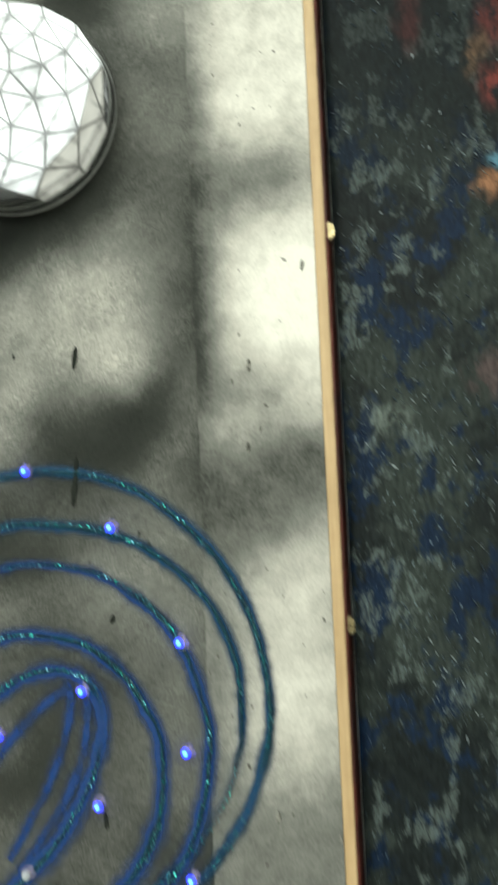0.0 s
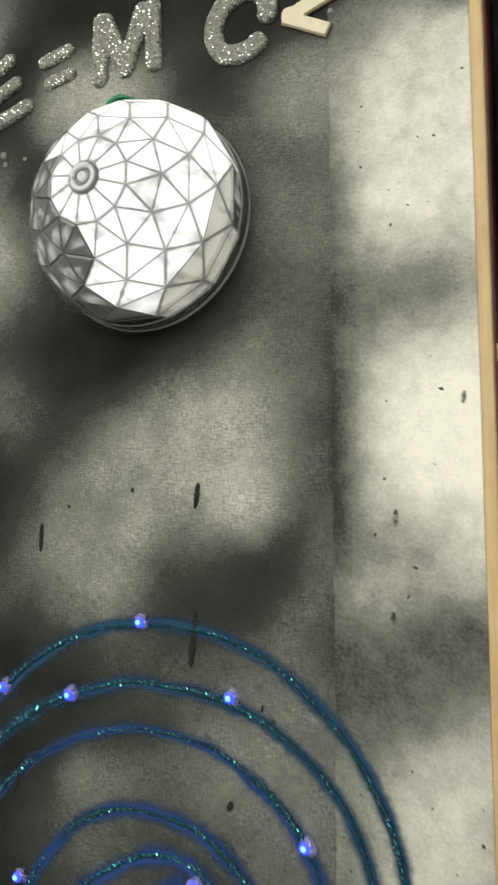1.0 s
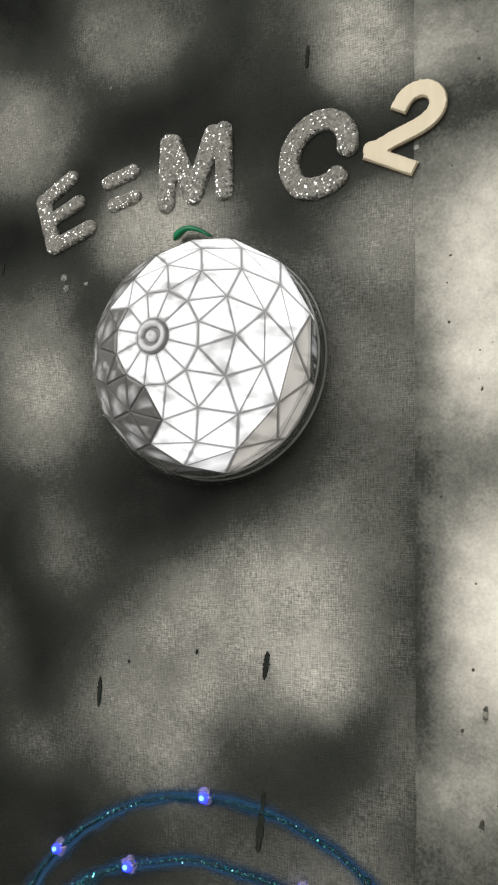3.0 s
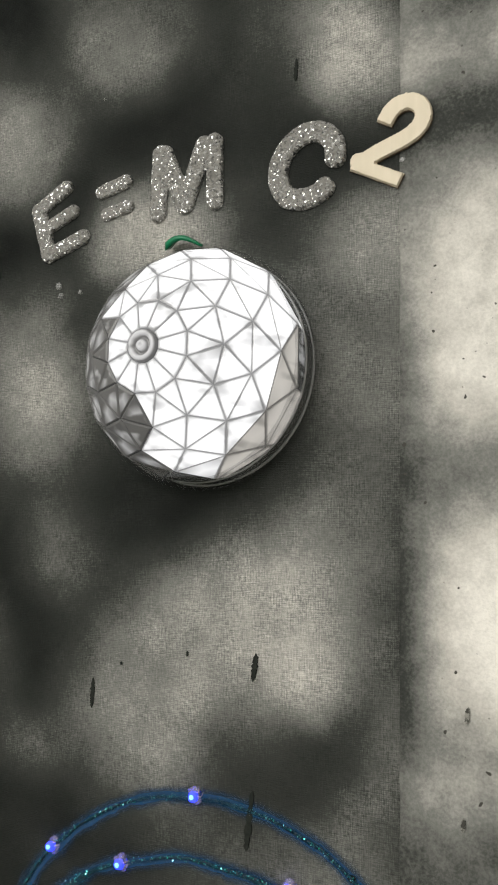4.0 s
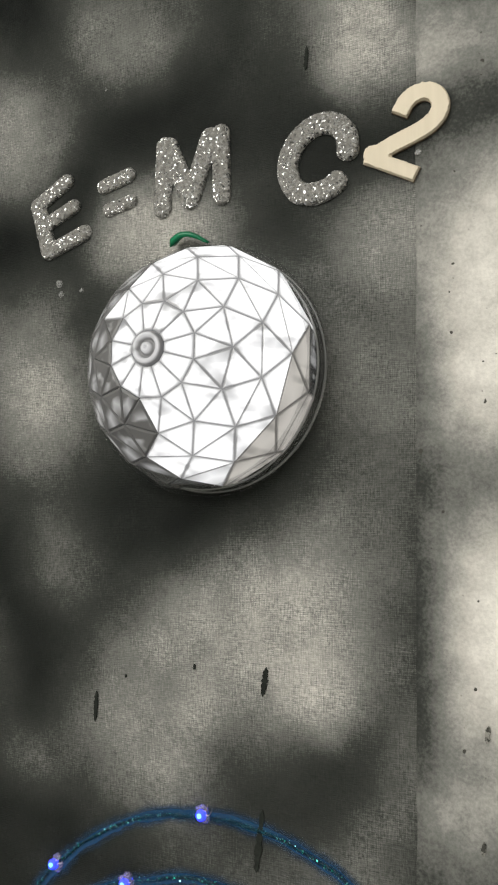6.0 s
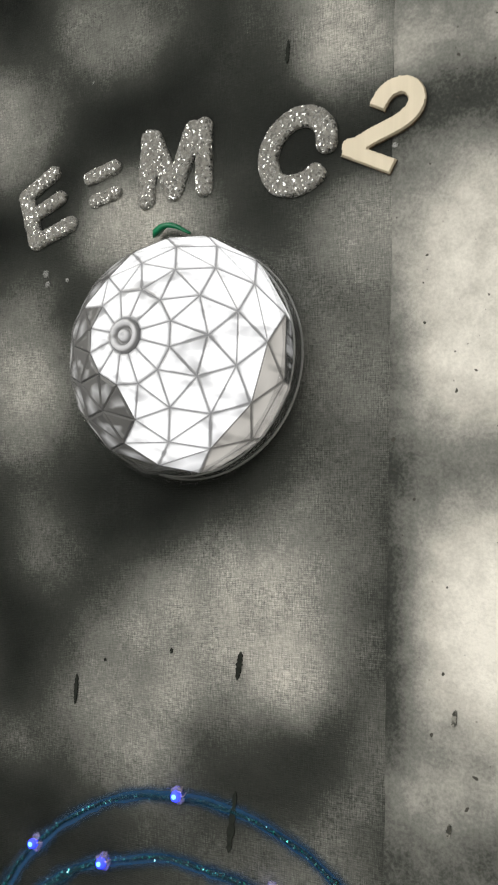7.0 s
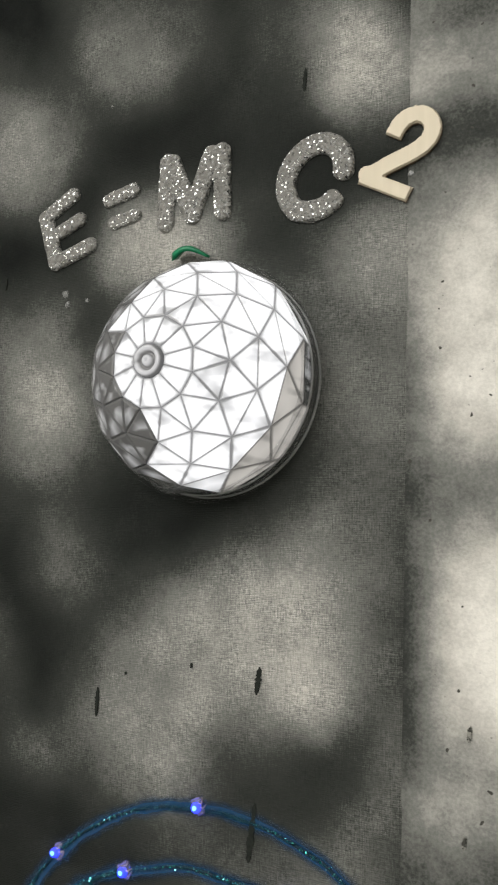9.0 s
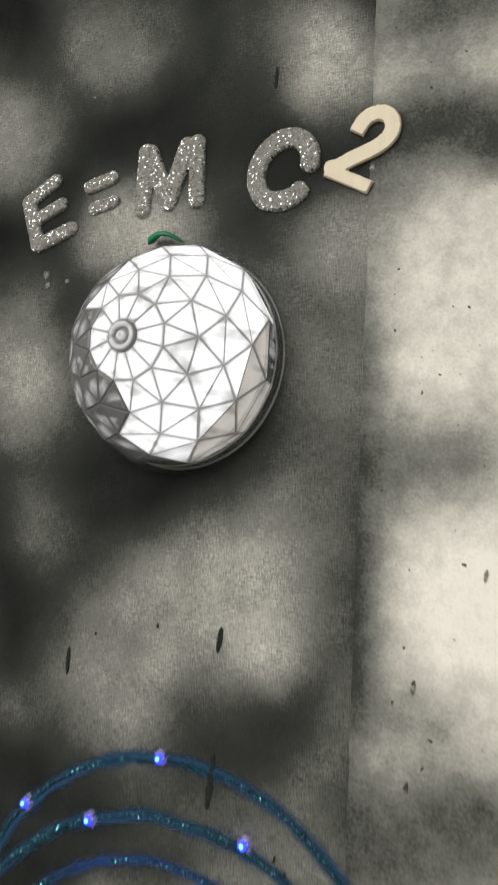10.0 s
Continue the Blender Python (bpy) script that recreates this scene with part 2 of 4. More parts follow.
def board_material():
    m, t, b = shader("sprayed_gesso", rough=0.8, Specular_IOR_Level=0.12)
    v = coords(t)
    light = sprayed(t, v, "board", 0.39)
    grain, _ = noise_tex(t, v, 900, 3, 0.7)
    broad, _ = noise_tex(t, v, 150, 4, 0.6)
    light = math_node(t, "ADD", light, span(t, grain, 0.3, 0.7, -0.045, 0.04))
    light = math_node(t, "ADD", light, span(t, broad, 0.3, 0.7, -0.035, 0.03), clamp=True)
    colour = paint_ramp(t, light)
    specks = span(t, noise_tex(t, v, 330, 1)[0], 0.72, 0.76)
    colour = mix(t, specks, colour, (0.06, 0.058, 0.05))
    link(t, colour, b.inputs["Base Color"])
    relief(t, b, math_node(t, "ADD", grain, broad), 0.45, 0.0005)
    return m


def wood_material(name, dark, pale, rough=0.55):
    m, t, b = shader(name, rough=rough)
    v = coords(t)
    grain, _ = noise_tex(t, stretched(t, v, 0, 420, 22), 1.0, 4)
    blot, _ = noise_tex(t, v, 60, 3)
    f = math_node(t, "MULTIPLY_ADD", grain, 0.65, math_node(t, "MULTIPLY", blot, 0.35))
    link(t, mix(t, span(t, f, 0.33, 0.68), dark, pale), b.inputs["Base Color"])
    relief(t, b, grain, 0.3, 0.0002)
    return m


def painting_material():
    m, t, b = shader("oil_paint", rough=0.6, Specular_IOR_Level=0.12)
    v = coords(t)
    slow, _ = noise_tex(t, v, 24, 8, 0.66)
    strokes, _ = noise_tex(t, stretched(t, v, -28, 190, 60), 1.0, 4, 0.6)
    dabs, _ = noise_tex(t, stretched(t, v, -12, 120, 62), 1.0, 9, 0.72)
    group, _ = noise_tex(t, v, 34, 2)
    scratch, _ = noise_tex(t, stretched(t, v, -38, 1400, 330), 1.0, 3, 0.6)
    colour = mix(t, span(t, slow, 0.44, 0.56), (0.009, 0.012, 0.0125), (0.024, 0.031, 0.028))
    colour = mix(t, span(t, noise_tex(t, stretched(t, v, -30, 60, 40), 1.0, 9, 0.7)[0], 0.51, 0.57), colour, (0.005, 0.013, 0.033))
    colour = mix(t, math_node(t, "MULTIPLY", blob_mask(t, v, 0.135, 1.535, 0.085, 0.10, 0), 0.9), colour, (0.005, 0.008, 0.009))
    grey = math_node(t, "MULTIPLY", span(t, math_node(t, "MULTIPLY_ADD", group, 0.5, dabs), 0.80, 0.85), span(t, scratch, 0.36, 0.52))
    colour = mix(t, math_node(t, "MULTIPLY", grey, 0.8), colour, (0.080, 0.100, 0.097))
    fleck = math_node(t, "MULTIPLY", span(t, scratch, 0.65, 0.69), span(t, slow, 0.42, 0.55))
    colour = mix(t, math_node(t, "MULTIPLY", fleck, 0.8), colour, (0.25, 0.33, 0.40))
    warp = node(t, "ShaderNodeVectorMath", operation="MULTIPLY_ADD")
    link(t, noise_tex(t, stretched(t, v, -25, 120, 70), 1.0, 3)[1], warp.inputs[0])
    warp.inputs[1].default_value = (0.012, 0.0, 0.012)
    link(t, v, warp.inputs[2])
    back = node(t, "ShaderNodeVectorMath", operation="SUBTRACT")
    link(t, warp.outputs[0], back.inputs[0])
    back.inputs[1].default_value = (0.006, 0.0, 0.006)
    wv = back.outputs[0]
    for x, z, rx, rz, turn, c in (
        (0.134, 1.528, 0.008, 0.022, 0, (0.09, 0.02, 0.02)),
        (0.167, 1.524, 0.011, 0.020, -15, (0.20, 0.04, 0.035)),
        (0.166, 1.495, 0.010, 0.013, -20, (0.26, 0.05, 0.04)),
        (0.161, 1.456, 0.009, 0.009, 0, (0.26, 0.13, 0.07)),
        (0.164, 1.466, 0.007, 0.006, 0, (0.10, 0.22, 0.30)),
        (0.159, 1.509, 0.006, 0.014, -15, (0.20, 0.12, 0.07)),
        (0.158, 1.385, 0.016, 0.012, 20, (0.06, 0.045, 0.045)),
        (0.120, 1.371, 0.012, 0.010, 25, (0.10, 0.12, 0.11)),
        (0.168, 1.235, 0.008, 0.016, 0, (0.22, 0.03, 0.03)),
    ):
        k = math_node(t, "MULTIPLY", blob_mask(t, wv, x, z, rx * 0.95, rz * 1.0, turn), math_node(t, "MULTIPLY", span(t, dabs, 0.40, 0.56), span(t, scratch, 0.25, 0.5)))
        colour = mix(t, math_node(t, "MULTIPLY", k, 1.5, clamp=True), colour, c)
    colour = mix(t, math_node(t, "MULTIPLY", blob_mask(t, v, 0.140, 1.545, 0.16, 0.12, 0), 0.72), colour, (0.006, 0.009, 0.010))
    streak = span(t, noise_tex(t, stretched(t, v, -14, 700, 190), 1.0, 4, 0.65)[0], 0.32, 0.68, 0.62, 1.45)
    tone = node(t, "ShaderNodeCombineColor")
    for k in range(3):
        link(t, streak, tone.inputs[k])
    colour = mix(t, 1.0, colour, tone.outputs[0], "MULTIPLY")
    link(t, colour, b.inputs["Base Color"])
    relief(t, b, math_node(t, "ADD", strokes, math_node(t, "MULTIPLY", scratch, 0.3)), 0.5, 0.0007)
    return m


def glitter_material(name, base, flake, size, rough=0.35, share=0.5, metal=0.6, feather=False, tilt_by=1.5):
    m, t, b = shader(name, rough=rough)
    v = coords(t)
    vor = node(t, "ShaderNodeTexVoronoi")
    vor.inputs["Scale"].default_value = size
    link(t, v, vor.inputs["Vector"])
    sep = node(t, "ShaderNodeSeparateColor")
    link(t, vor.outputs["Color"], sep.inputs[0])
    on = span(t, sep.outputs[0], 1 - share, 1 - share + 0.05)
    link(t, mix(t, on, base, flake), b.inputs["Base Color"])
    link(t, math_node(t, "MULTIPLY", on, metal), b.inputs["Metallic"])
    link(t, span(t, on, 0, 1, rough, 0.16), b.inputs["Roughness"])
    # every flake lies at its own tilt
    tilt = node(t, "ShaderNodeVectorMath", operation="MULTIPLY_ADD")
    link(t, vor.outputs["Color"], tilt.inputs[0])
    tilt.inputs[1].default_value = (tilt_by, tilt_by, tilt_by)
    tilt.inputs[2].default_value = (-tilt_by / 2, -tilt_by / 2, -tilt_by / 2)
    add = node(t, "ShaderNodeVectorMath", operation="ADD")
    geo = node(t, "ShaderNodeNewGeometry")
    link(t, tilt.outputs[0], add.inputs[0])
    link(t, geo.outputs["Normal"], add.inputs[1])
    norm = node(t, "ShaderNodeVectorMath", operation="NORMALIZE")
    link(t, add.outputs[0], norm.inputs[0])
    link(t, norm.outputs[0], b.inputs["Normal"])
    if feather:
        b.inputs["Specular IOR Level"].default_value = 0.25
        edge = node(t, "ShaderNodeAttribute", attribute_name="cover").outputs["Fac"]
        dry, _ = noise_tex(t, v, 420, 4, 0.65)
        link(t, span(t, math_node(t, "MULTIPLY_ADD", dry, 0.5, edge), 0.26, 1.05), b.inputs["Alpha"])
    return m


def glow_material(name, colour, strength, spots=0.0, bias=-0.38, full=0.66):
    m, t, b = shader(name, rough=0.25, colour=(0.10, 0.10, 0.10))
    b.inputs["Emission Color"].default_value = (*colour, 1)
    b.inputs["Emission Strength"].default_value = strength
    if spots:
        # uneven glow painted into the emission by vertex mask and noise
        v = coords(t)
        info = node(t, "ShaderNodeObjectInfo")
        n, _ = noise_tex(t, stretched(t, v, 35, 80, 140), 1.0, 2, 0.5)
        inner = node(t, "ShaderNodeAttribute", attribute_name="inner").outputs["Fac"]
        glow_patch = span(t, math_node(t, "MULTIPLY_ADD", info.outputs["Random"], 0.16, n), 0.42, 0.56, 0.0, 1.0)
        lit = math_node(t, "MULTIPLY_ADD", inner, 0.9, math_node(t, "MULTIPLY_ADD", glow_patch, 0.34, bias))
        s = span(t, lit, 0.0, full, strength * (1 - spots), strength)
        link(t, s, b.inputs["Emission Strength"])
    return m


def clear_material(name, colour, rough=0.05, alpha=0.35):
    """Thin clear plastic: mostly see-through, with gloss."""
    m, t, b = shader(name, rough=rough, colour=colour)
    b.inputs["Alpha"].default_value = alpha
    b.inputs["Specular IOR Level"].default_value = 0.6
    return m


FABRIC, BOARD = fabric_material(), board_material()
WOOD = wood_material("pale_wood", (0.43, 0.29, 0.145), (0.57, 0.41, 0.225))
PLY = wood_material("bare_plywood", (0.60, 0.53, 0.40), (0.66, 0.585, 0.45), 0.6)
SCORCH = wood_material("scorched_edge", (0.05, 0.028, 0.015), (0.22, 0.14, 0.075), 0.7)
STAIN = wood_material("dark_red_stain", (0.050, 0.012, 0.009), (0.240, 0.040, 0.025), 0.5)
OIL = painting_material()
SILVER = glitter_material("silver_glitter", (0.255, 0.250, 0.228), (0.72, 0.73, 0.73), 1700, 0.4, 0.32, 0.8)
SILVER.node_tree.nodes["Principled BSDF"].inputs["Alpha"].default_value = 0.82
BLUE = glitter_material("blue_wash", (0.013, 0.048, 0.110), (0.014, 0.060, 0.130), 1400, 0.75, 0.2, 0.0, True, 0.2)
BLUE_DEEP = glitter_material("deep_blue_wash", (0.015, 0.044, 0.155), (0.015, 0.052, 0.175), 1400, 0.75, 0.2, 0.0, True, 0.2)
BEAD = glitter_material("teal_glitter_glue", (0.003, 0.020, 0.036), (0.012, 0.13, 0.17), 2300, 0.4, 0.28, 0.6, True, 0.9)
FLAKE, _t, _b = shader("glitter_flake", rough=0.12, metal=1.0)
_r = node(_t, "ShaderNodeValToRGB")
_r.color_ramp.elements[0].color, _r.color_ramp.elements[1].color = (0.02, 0.38, 0.28, 1), (0.28, 0.58, 0.75, 1)
link(_t, node(_t, "ShaderNodeNewGeometry").outputs["Random Per Island"], _r.inputs[0])
link(_t, _r.outputs[0], _b.inputs["Base Color"])
RIDGE, _t, _b = shader("paint_ridge", rough=0.35)
_r = node(_t, "ShaderNodeValToRGB")
_r.color_ramp.elements[0].color, _r.color_ramp.elements[1].color = (0.02, 0.035, 0.07, 1), (0.40, 0.47, 0.50, 1)
_e = _r.color_ramp.elements.new(0.6)
_e.color = (0.06, 0.085, 0.10, 1)
link(_t, node(_t, "ShaderNodeNewGeometry").outputs["Random Per Island"], _r.inputs[0])
link(_t, _r.outputs[0], _b.inputs["Base Color"])
BRASS, _t, _b = shader("worn_brass", rough=0.45, metal=0.9, colour=(0.36, 0.30, 0.17))
link(_t, span(_t, noise_tex(_t, coords(_t), 500)[0], 0.3, 0.7, 0.2, 0.5), _b.inputs["Roughness"])
INK, _t, _b = shader("dark_mark", rough=0.9, Specular_IOR_Level=0.05)
link(_t, mix(_t, noise_tex(_t, coords(_t), 700)[0], (0.008, 0.010, 0.008), (0.035, 0.038, 0.033)), _b.inputs["Base Color"])
FAINT, _t, _b = shader("faded_mark", rough=0.9, Specular_IOR_Level=0.05)
link(_t, mix(_t, span(_t, noise_tex(_t, coords(_t), 900)[0], 0.4, 0.6), (0.055, 0.055, 0.048), (0.26, 0.255, 0.23)), _b.inputs["Base Color"])
TEAL, _t, _b = shader("teal_plastic", rough=0.4)
link(_t, mix(_t, noise_tex(_t, coords(_t), 300)[0], (0.0, 0.22, 0.18), (0.01, 0.36, 0.29)), _b.inputs["Base Color"])
GREEN, _t, _b = shader("green_plastic", rough=0.35)
link(_t, mix(_t, noise_tex(_t, coords(_t), 260)[0], (0.0, 0.09, 0.035), (0.0, 0.22, 0.09)), _b.inputs["Base Color"])
# the lamp's light is painted into the facets as emission, full or half
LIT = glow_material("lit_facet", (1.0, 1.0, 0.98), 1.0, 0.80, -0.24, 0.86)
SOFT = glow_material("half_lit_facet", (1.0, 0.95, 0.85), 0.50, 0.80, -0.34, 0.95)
# dark facets; gleams of scattered light painted in as patchy emission
DIM = glow_material("gleam_facet", (1.0, 1.0, 0.98), 0.55, 0.97, -0.86)
# glow painted into the boss, darkened by its vertex mask
BOSS = glow_material("boss_glow", (1.0, 0.99, 0.97), 0.55, 0.88)
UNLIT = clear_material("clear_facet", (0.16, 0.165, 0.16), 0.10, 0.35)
# faint glow painted into the shell that shows between lit facets
SEAM = glow_material("seam_glow", (0.9, 0.92, 0.9), 0.09)
# shade of the unlit side painted into the shell as cloudy dark grey
SHADED_SHELL, _t, _b = shader("shaded_shell", rough=0.35, colour=(0.045, 0.047, 0.045))
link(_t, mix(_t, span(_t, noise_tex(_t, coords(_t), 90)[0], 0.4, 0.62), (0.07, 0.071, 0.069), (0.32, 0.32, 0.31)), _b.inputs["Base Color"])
RIM = clear_material("clear_rim", (0.40, 0.41, 0.40), 0.06, 0.16)
SHELL = clear_material("clear_skirt", (0.10, 0.105, 0.10), 0.05, 0.10)
# whitish colour stands in for the gleam along the polished rim edges
LIP = clear_material("bright_lip", (0.70, 0.71, 0.70), 0.12, 0.38)
DROP = clear_material("dried_glue", (0.50, 0.51, 0.50), 0.3, 0.30)
# clear glue; the LED light it catches is painted in as lavender
GLUE = clear_material("glue_led_tint", (0.42, 0.38, 0.64), 0.2, 0.32)
BULB = glow_material("blue_led", (0.008, 0.022, 1.0), 3.5)
SPARK = glow_material("led_core", (0.14, 0.60, 1.0), 2.8)
LEAD, _t, _b = shader("tinned_copper", rough=0.3, metal=0.9)
link(_t, mix(_t, noise_tex(_t, coords(_t), 900)[0], (0.40, 0.26, 0.22), (0.75, 0.68, 0.66)), _b.inputs["Base Color"])
BULB_OFF = clear_material("led_at_rest", (0.7, 0.75, 0.78), 0.1, 0.6)
WALL, _t, _b = shader("wall_paint", rough=0.85)
link(_t, mix(_t, noise_tex(_t, coords(_t), 6)[0], (0.66, 0.65, 0.62), (0.74, 0.73, 0.70)), _b.inputs["Base Color"])


# ---- mesh helpers ----
def part(name, bm, material, parent=None, label=""):
    me = bpy.data.meshes.new(name)
    bmesh.ops.recalc_face_normals(bm, faces=bm.faces)
    bm.to_mesh(me)
    bm.free()
    for m in material if isinstance(material, (list, tuple)) else [material]:
        me.materials.append(m)
    ob = new(name, me)
    if parent:
        ob.parent = parent
    if label:
        ob["label"] = label
    return ob


def box(x0, x1, y0, y1, z0, z1, bevel=0.0):
    bm = bmesh.new()
    bmesh.ops.create_cube(bm, size=1)
    for v in bm.verts:
        v.co = ((x0 + x1) / 2 + v.co.x * (x1 - x0), (y0 + y1) / 2 + v.co.y * (y1 - y0), (z0 + z1) / 2 + v.co.z * (z1 - z0))
    if bevel:
        bmesh.ops.bevel(bm, geom=bm.edges[:], offset=bevel, segments=2, affect="EDGES")
    return bm


def empty(name, x, y, z):
    ob = new(name)
    ob.location = (x, y, z)
    return ob


def smooth(ob):
    for p in ob.data.polygons:
        p.use_smooth = True
    return ob


# ---- the room that closes the place ----
BACK = 0.032
for name, dims in (
    ("wall_north", (-2.1, 2.1, BACK, BACK + 0.12, 0, 2.6)), ("wall_south", (-2.1, 2.1, -3.12, -3.0, 0, 2.6)),
    ("wall_west", (-2.22, -2.1, -3.0, BACK, 0, 2.6)), ("wall_east", (2.1, 2.22, -3.0, BACK, 0, 2.6)),
    ("floor", (-2.22, 2.22, -3.12, BACK + 0.12, -0.12, 0)), ("ceiling", (-2.22, 2.22, -3.12, BACK + 0.12, 2.6, 2.72)),
):
    tagged(part(name, box(*dims), WALL), "plain matt painted surface of the room", name.split("_")[0], kind="structure")

# ---- the decorated panel ----
EDGE, SEAM_X, TOP, LOW, LEFT = 0.0948, 0.048, 1.86, 1.02, -0.34
panel = tagged(new("art_panel"), "grey and white sprayed art panel with pale wooden edging", "art panel")
part("board", box(LEFT, EDGE, 0.00018, 0.020, LOW, TOP), BOARD, panel, "rough off-white gessoed board with sprayed grey patches")


def cloth():
    """The canvas sheet glued on the board, thin, with a slightly frayed cut edge."""
    bm = bmesh.new()
    n = 160
    cut = [SEAM_X + 0.0006 * (noise.noise((i * 0.21, 3.0, 0)) + 0.5 * noise.noise((i * 0.9, 7.0, 0))) for i in range(n + 1)]
    zs = [LOW + (TOP - LOW) * i / n for i in range(n + 1)]
    a = [bm.verts.new((LEFT, 0, z)) for z in zs]
    b = [bm.verts.new((c - 0.0004, 0, z)) for c, z in zip(cut, zs)]
    c2 = [bm.verts.new((c + 0.0006, 0.0003, z)) for c, z in zip(cut, zs)]
    for i in range(n):
        bm.faces.new((a[i], b[i], b[i + 1], a[i + 1]))
        bm.faces.new((b[i], c2[i], c2[i + 1], b[i + 1]))
    return bm


part("canvas_sheet", cloth(), FABRIC, panel, "dark woven canvas with cloudy sprayed grey patches")
part("edging", box(EDGE + 0.0002, 0.0990, -0.0006, 0.0032, LOW, TOP, 0.0004), WOOD, panel, "pale planed wooden edging strip")
part("side_board", box(EDGE + 0.0002, 0.0996, 0.0034, 0.0315, LOW, TOP, 0.0003), STAIN, panel, "dark red-brown stained side of the frame")


def catch(z):
    """A small bent brass catch with a raised lip."""
    bm = box(0.0994, 0.1014, 0.0045, 0.0100, z - 0.0034, z + 0.0034, 0.0007)
    lip = box(0.1008, 0.1022, 0.0040, 0.0075, z - 0.0026, z + 0.0026, 0.0006)
    me = bpy.data.meshes.new("lip")
    lip.to_mesh(me)
    lip.free()
    bm.from_mesh(me)
    return bm


for z in (1.4423, 1.2955):
    part("catch", catch(z), BRASS, panel, "small worn brass catch")

# ---- the oil painting beside it ----
painting = tagged(new("oil_painting"), "dark green and blue oil painting with rough brush strokes", "painting")


def painted_canvas():
    bm = bmesh.new()
    x0, x1, z0, z1, y = 0.1012, 0.42, 1.02, 1.80, 0.0115
    nx, nz = 90, 220
    rows = []
    for j in range(nz + 1):
        z = z0 + (z1 - z0) * j / nz
        row = []
        for i in range(nx + 1):
            x = x0 + (x1 - x0) * i / nx
            h = 0.0007 * noise.noise((x * 90 + z * 40, z * 45, 0)) + 0.0004 * noise.noise((x * 260 + z * 120, z * 140, 4))
            row.append(bm.verts.new((x, y - max(h, -0.0002), z)))
        rows.append(row)
    for j in range(nz):
        for i in range(nx):
            bm.faces.new((rows[j][i], rows[j][i + 1], rows[j + 1][i + 1], rows[j + 1][i]))
    edge = [e for e in bm.edges if e.is_boundary]
    for v in [g for g in bmesh.ops.extrude_edge_only(bm, edges=edge)["geom"] if isinstance(g, bmesh.types.BMVert)]:
        v.co.y = BACK - 0.0005
    return bm


smooth(part("painted_canvas", painted_canvas(), OIL, painting))


def ridges():
    """Short raised strokes of thick paint, in loose clusters that slant alike."""
    rnd = random.Random(5)
    bm = bmesh.new()
    for _ in range(34):
        cx, cz, slant = rnd.uniform(0.107, 0.185), rnd.uniform(1.19, 1.56), rnd.gauss(0.55, 0.2)
        for _ in range(rnd.randint(5, 16)):
            x, z = max(0.1035, cx + rnd.gauss(0, 0.0055)), cz + rnd.gauss(0, 0.0075)
            long, wide, a = rnd.uniform(0.0005, 0.0017), rnd.uniform(0.00016, 0.0004), slant + rnd.gauss(0, 0.25)
            ux, uz = -math.sin(a), math.cos(a)
            y = 0.0108
            tips = [bm.verts.new((x - ux * long, y, z - uz * long)), bm.verts.new((x + uz * wide, y, z - ux * wide)), bm.verts.new((x + ux * long, y, z + uz * long)), bm.verts.new((x - uz * wide, y, z + ux * wide))]
            top = bm.verts.new((x, y - 0.0005, z))
            for k in range(4):
                bm.faces.new((tips[k], tips[(k + 1) % 4], top))
    return bm


tagged(part("raised_paint", ridges(), RIDGE, painting), kind="stuff")

# ---- letters ----
STEP = 0.0004


def seg_dist(px, pz, a, b, r, flat):
    ax, az, bx, bz = *a, *b
    ux, uz = bx - ax, bz - az
    n = math.hypot(ux, uz) or 1e-9
    ux, uz = ux / n, uz / n
    s, q = (px - ax) * ux + (pz - az) * uz, (px - ax) * -uz + (pz - az) * ux
    if flat:
        return np.maximum(np.maximum(-s, s - n), np.abs(q) - r)
    return np.hypot(s - np.clip(s, 0, n), q) - r


def rounded_line(line):
    """The line with its bends rounded, where it has many."""
    if len(line) < 5:
        return line
    out = []
    for i in range(len(line) - 1):
        a, b, c, d = (Vector(line[min(max(i + k, 0), len(line) - 1)]) for k in (-1, 0, 1, 2))
        for k in range(5):
            s = k / 5
            p = 0.5 * (2 * b + (c - a) * s + (2 * a - 5 * b + 4 * c - d) * s * s + (3 * b - a - 3 * c + d) * s ** 3)
            out.append((p.x, p.y))
    return out + [line[-1]]


